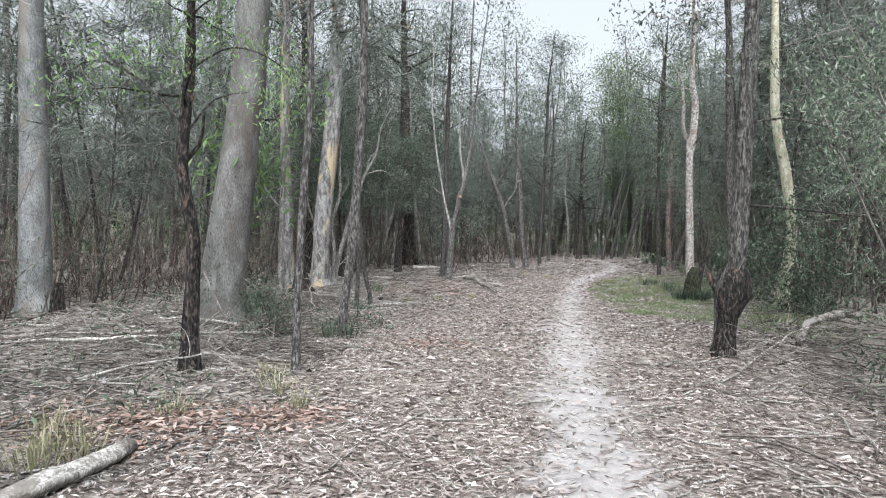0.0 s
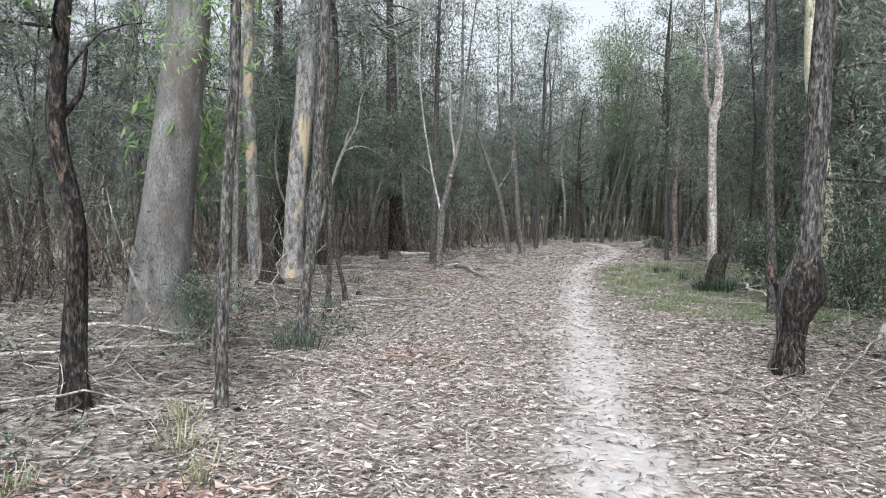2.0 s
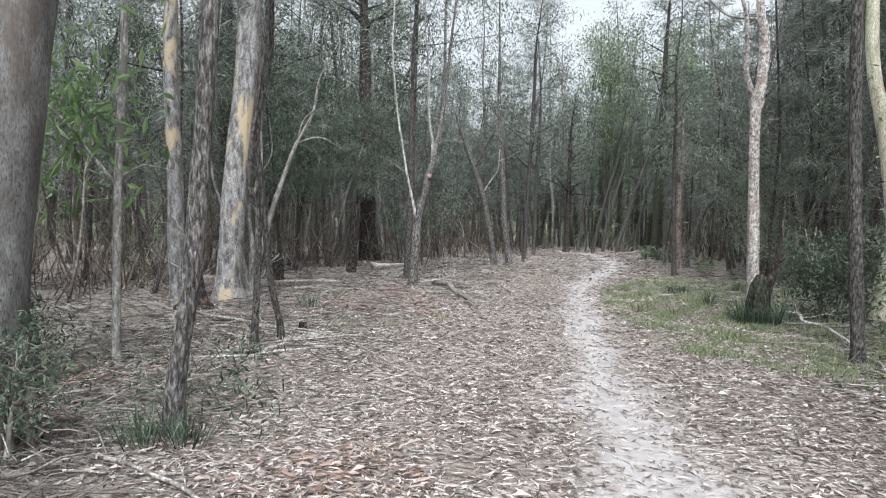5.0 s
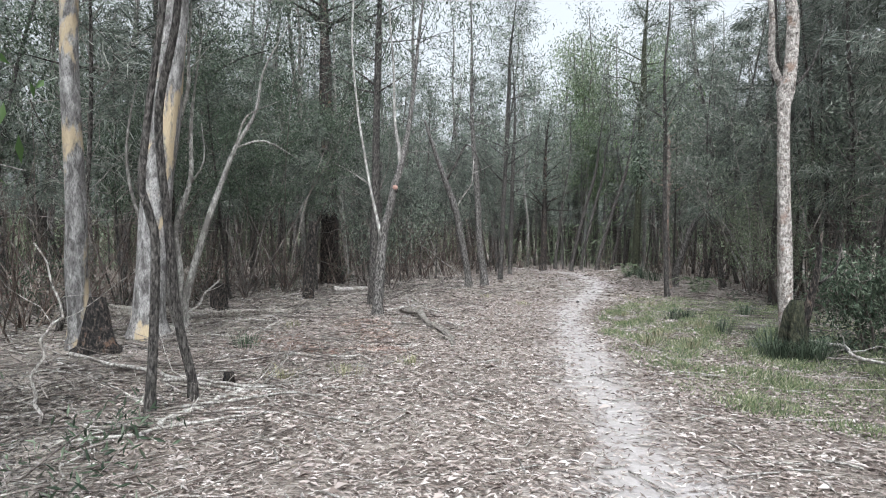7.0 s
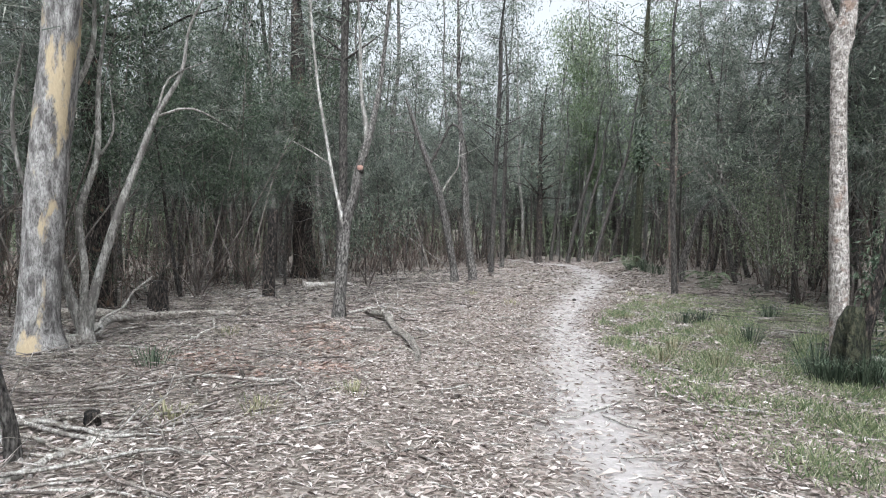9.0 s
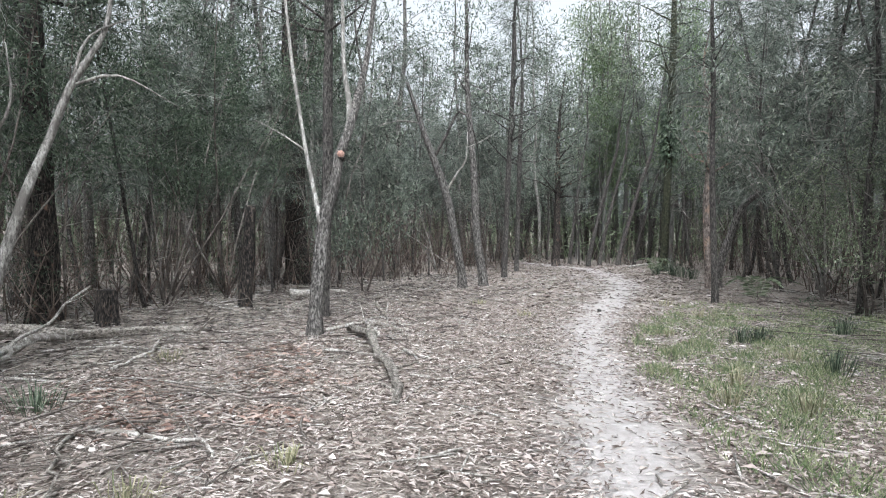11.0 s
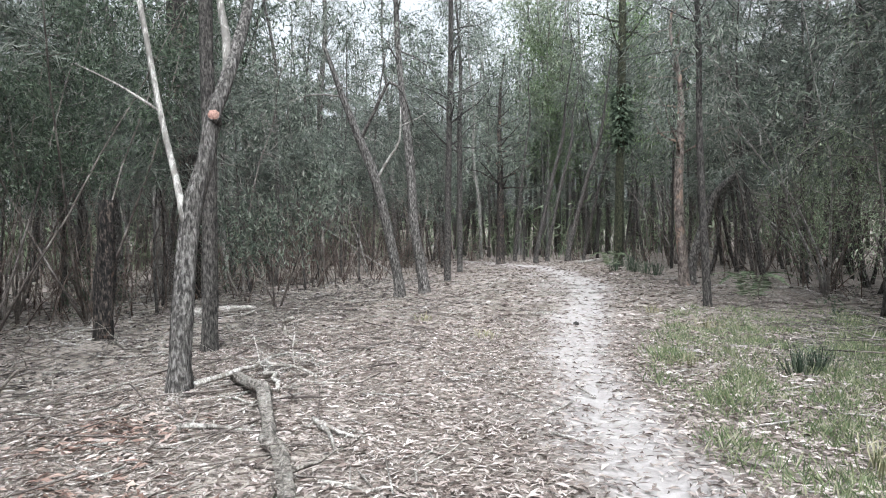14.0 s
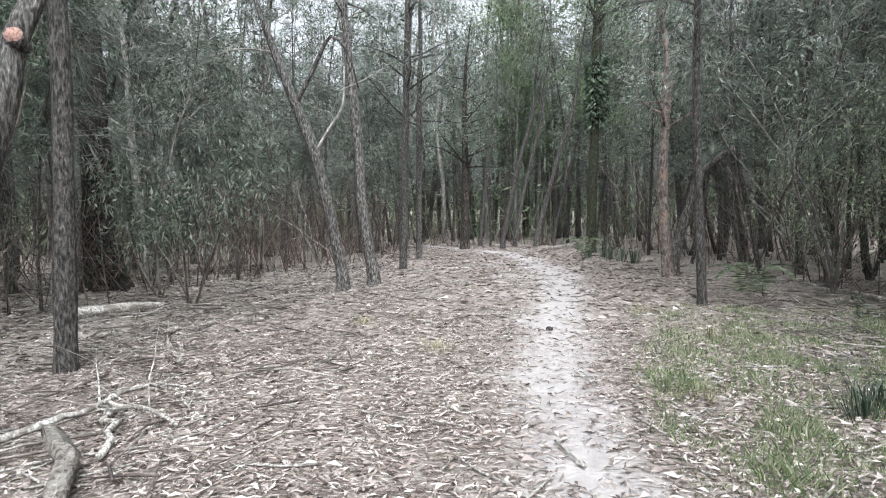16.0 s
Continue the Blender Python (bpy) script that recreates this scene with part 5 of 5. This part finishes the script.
def debris():
    """Bark strips and dead sticks lying thick under the trees."""
    rng = np.random.default_rng(89)
    g = Geo()
    for k in range(2300):
        y = 2.5 + 24.5 * rng.uniform() ** 1.3
        x = rng.uniform(-8.5, -2.2) if rng.uniform() < 0.68 else rng.uniform(2.5, 5.8)
        a, ln = rng.uniform(0, 6.28), rng.uniform(0.3, 1.1)
        z = float(height(np.float64(x), np.float64(y))) + rng.uniform(0.02, 0.07)
        e = rng.normal(0, 0.12)
        p = [(x + math.cos(a) * ln * s + rng.normal(0, .04), y + math.sin(a) * ln * s + rng.normal(0, .04), max(z + e * ln * s, z - 0.03)) for s in (-.5, -.15, .2, .5)]
        d = rng.uniform(0.006, 0.022)
        tube(g, [(*q, d * (1 - .15 * n)) for n, q in enumerate(p)], 4)
    tagged(part("stick_debris", g, TWIG), "dead sticks and bark strips under the trees", "sticks", kind="stuff")


debris()


def brushwood():
    """Bare thin stems standing in the shaded thicket."""
    rng = np.random.default_rng(87)
    g = Geo()
    for k in range(2100):
        y = rng.uniform(3, 44)
        if rng.uniform() < 0.72:
            x = open_left(y) - rng.exponential(5) - rng.uniform(-0.5, 1)
        else:
            x = open_right(y) + rng.exponential(3.5) + rng.uniform(-0.2, 1)
        if y > 40:
            x = rng.uniform(-16, 8)
        r = limb_rows(rng, (x, y, -0.1), rng.uniform(0, 360), rng.uniform(50, 88), rng.uniform(0.8, 3.6), rng.uniform(0.012, 0.035), 0.12, 4)
        tube(g, r, 3)
        for q in range(2):
            at = r[rng.integers(1, 4)]
            tube(g, limb_rows(rng, at[:3], rng.uniform(0, 360), rng.uniform(0, 70), rng.uniform(0.3, 1.1), 0.01, 0.25, 3), 3)
    tagged(part("brushwood", g, BROWN_TWIG), "tangle of thin dead brown stems in the thicket", "brushwood", kind="stuff")


brushwood()



def brush_heap(g, x, y, seed, wide, tall, count):
    """A low heap of dead twigs and bark."""
    rng = np.random.default_rng(seed)
    z0 = float(height(np.float64(x), np.float64(y)))
    for k in range(count):
        px, py = rng.normal(0, wide * 0.45, 2)
        z = max(0.01, tall * rng.uniform(0, 1) * math.exp(-(px * px + py * py) / (wide * wide)))
        r = limb_rows(rng, (px, py, z), rng.uniform(0, 360), rng.normal(0, 14), rng.uniform(0.25, 0.9), rng.uniform(0.006, 0.02), 0.2, 3)
        tube(g, [(x + q[0], y + q[1], z0 + max(q[2], 0.012), q[3]) for q in r], 4)


heaps = Geo()
for k, (x, y, w, h, n) in enumerate([(-2.9, 6.5, .7, .22, 70), (-3.9, 6.9, .8, .25, 70), (-3.3, 8.0, .7, .25, 70), (-4.6, 7.7, .8, .3, 70), (-2.3, 7.2, .5, .15, 50), (-5.5, 7.3, .9, .3, 70), (-3.0, 9.3, .6, .2, 50), (-5.3, 9.9, .9, .3, 60), (-4.9, 11.6, .8, .22, 60),
                                     (-6.6, 10.5, .9, .35, 60), (-6.9, 12.8, .9, .35, 60), (-5.6, 14.4, .6, .2, 50), (-7.2, 15.2, .8, .3, 60), (-7.0, 19.6, .8, .25, 50), (3.4, 7.4, .6, .2, 50), (3.9, 8.9, .8, .3, 60), (3.6, 11.2, .7, .2, 50), (4.4, 18.2, .8, .3, 50), (3.3, 24.9, .6, .2, 60), (2.7, 24.5, .4, .15, 40)]):
    brush_heap(heaps, x, y, 600 + k, w, h, n)
tagged(part("dead_brushwood", heaps, TWIG), "low heaps of dead brown twigs and bark", "brushwood", kind="stuff")

# a scatter of long sticks round the thin saplings
rng = np.random.default_rng(96)
for k in range(12):
    x, y, a, ln = rng.uniform(-5.2, -2.7), rng.uniform(10.2, 13.4), rng.normal(0.6, 0.7), rng.uniform(0.9, 2.1)
    pts = [(x + math.cos(a) * ln * s + rng.normal(0, .04), y + math.sin(a) * ln * s + rng.normal(0, .04), rng.uniform(0.01, .07)) for s in (-.5, -.1, .25, .5)]
    fallen("fallen_branch", "thin bare stick in a scatter of fallen wood", pts, rng.uniform(.018, .036), (PALE_WOOD, LOG_BARK, TWIG)[k % 3], 470 + k, 2, 6)

# broken branches lying about under the trees
rng = np.random.default_rng(97)
for k in range(46):
    y = rng.uniform(4, 27)
    if k % 3:
        x = rng.uniform(-9.5, -3.2) if y < 17 else rng.uniform(-10, -5)
    else:
        x = rng.uniform(3.7, 6.5)
    a, ln = rng.uniform(0, 6.28), rng.uniform(0.7, 2.4)
    pts = [(x + math.cos(a) * ln * s + rng.normal(0, .08), y + math.sin(a) * ln * s + rng.normal(0, .08), rng.uniform(0, .09)) for s in (0, .3, .65, 1)]
    fallen("fallen_branch", "bare dead branch lying under the trees", pts, rng.uniform(.02, .055), PALE_WOOD if k % 2 else LOG_BARK, 400 + k, 3, 6)


def herbs():
    """Low grey-green plants in the shade."""
    rng = np.random.default_rng(98)
    g = Geo()
    for k in range(620):
        y = rng.uniform(3.5, 24)
        x = rng.uniform(-8, -1.9 if y < 11 else -5.2) if k % 4 else rng.uniform(3.4, 6)
        if bumps(np.float64(x), np.float64(y), 3.0, 21) < 0.05 or (y > 12 and x < 0):
            continue
        n = rng.integers(14, 40)
        c = np.stack([x + rng.normal(0, .14, n), y + rng.normal(0, .14, n), rng.uniform(0.02, 0.3, n) + height(np.float64(x), np.float64(y))], 1)
        blades(g, rng, c, rng.normal(0, 1, (n, 3)) + (0, 0, .4), 0.1, 0.02)
    tagged(part("low_herb", g, DARK_LEAF, None, "", False), "low grey-green herbs scattered in the shade", "herbs", kind="stuff")


herbs()

# single leaves that lie on top of the litter nearest the walk
rng = np.random.default_rng(88)
shapes = []
for k in range(6):
    g = Geo()
    flat_leaves(g, np.random.default_rng(300 + k), np.zeros(1), np.zeros(1), np.zeros(1), 0.085, 0.018, 0.45)
    shapes.append(g.mesh("leaf", LITTER, False))
for k in range(300):
    y = rng.uniform(3, 17)
    x = float(track_x(y)) + rng.uniform(-2.6, 1.2)
    lf = part("leaf", shapes[k % 6], LITTER, NEAR_LITTER)
    lf.matrix_basis = pose(x, y, float(height(np.float64(x), np.float64(y))) + 0.026, 0, 0, rng.uniform(0, 360))
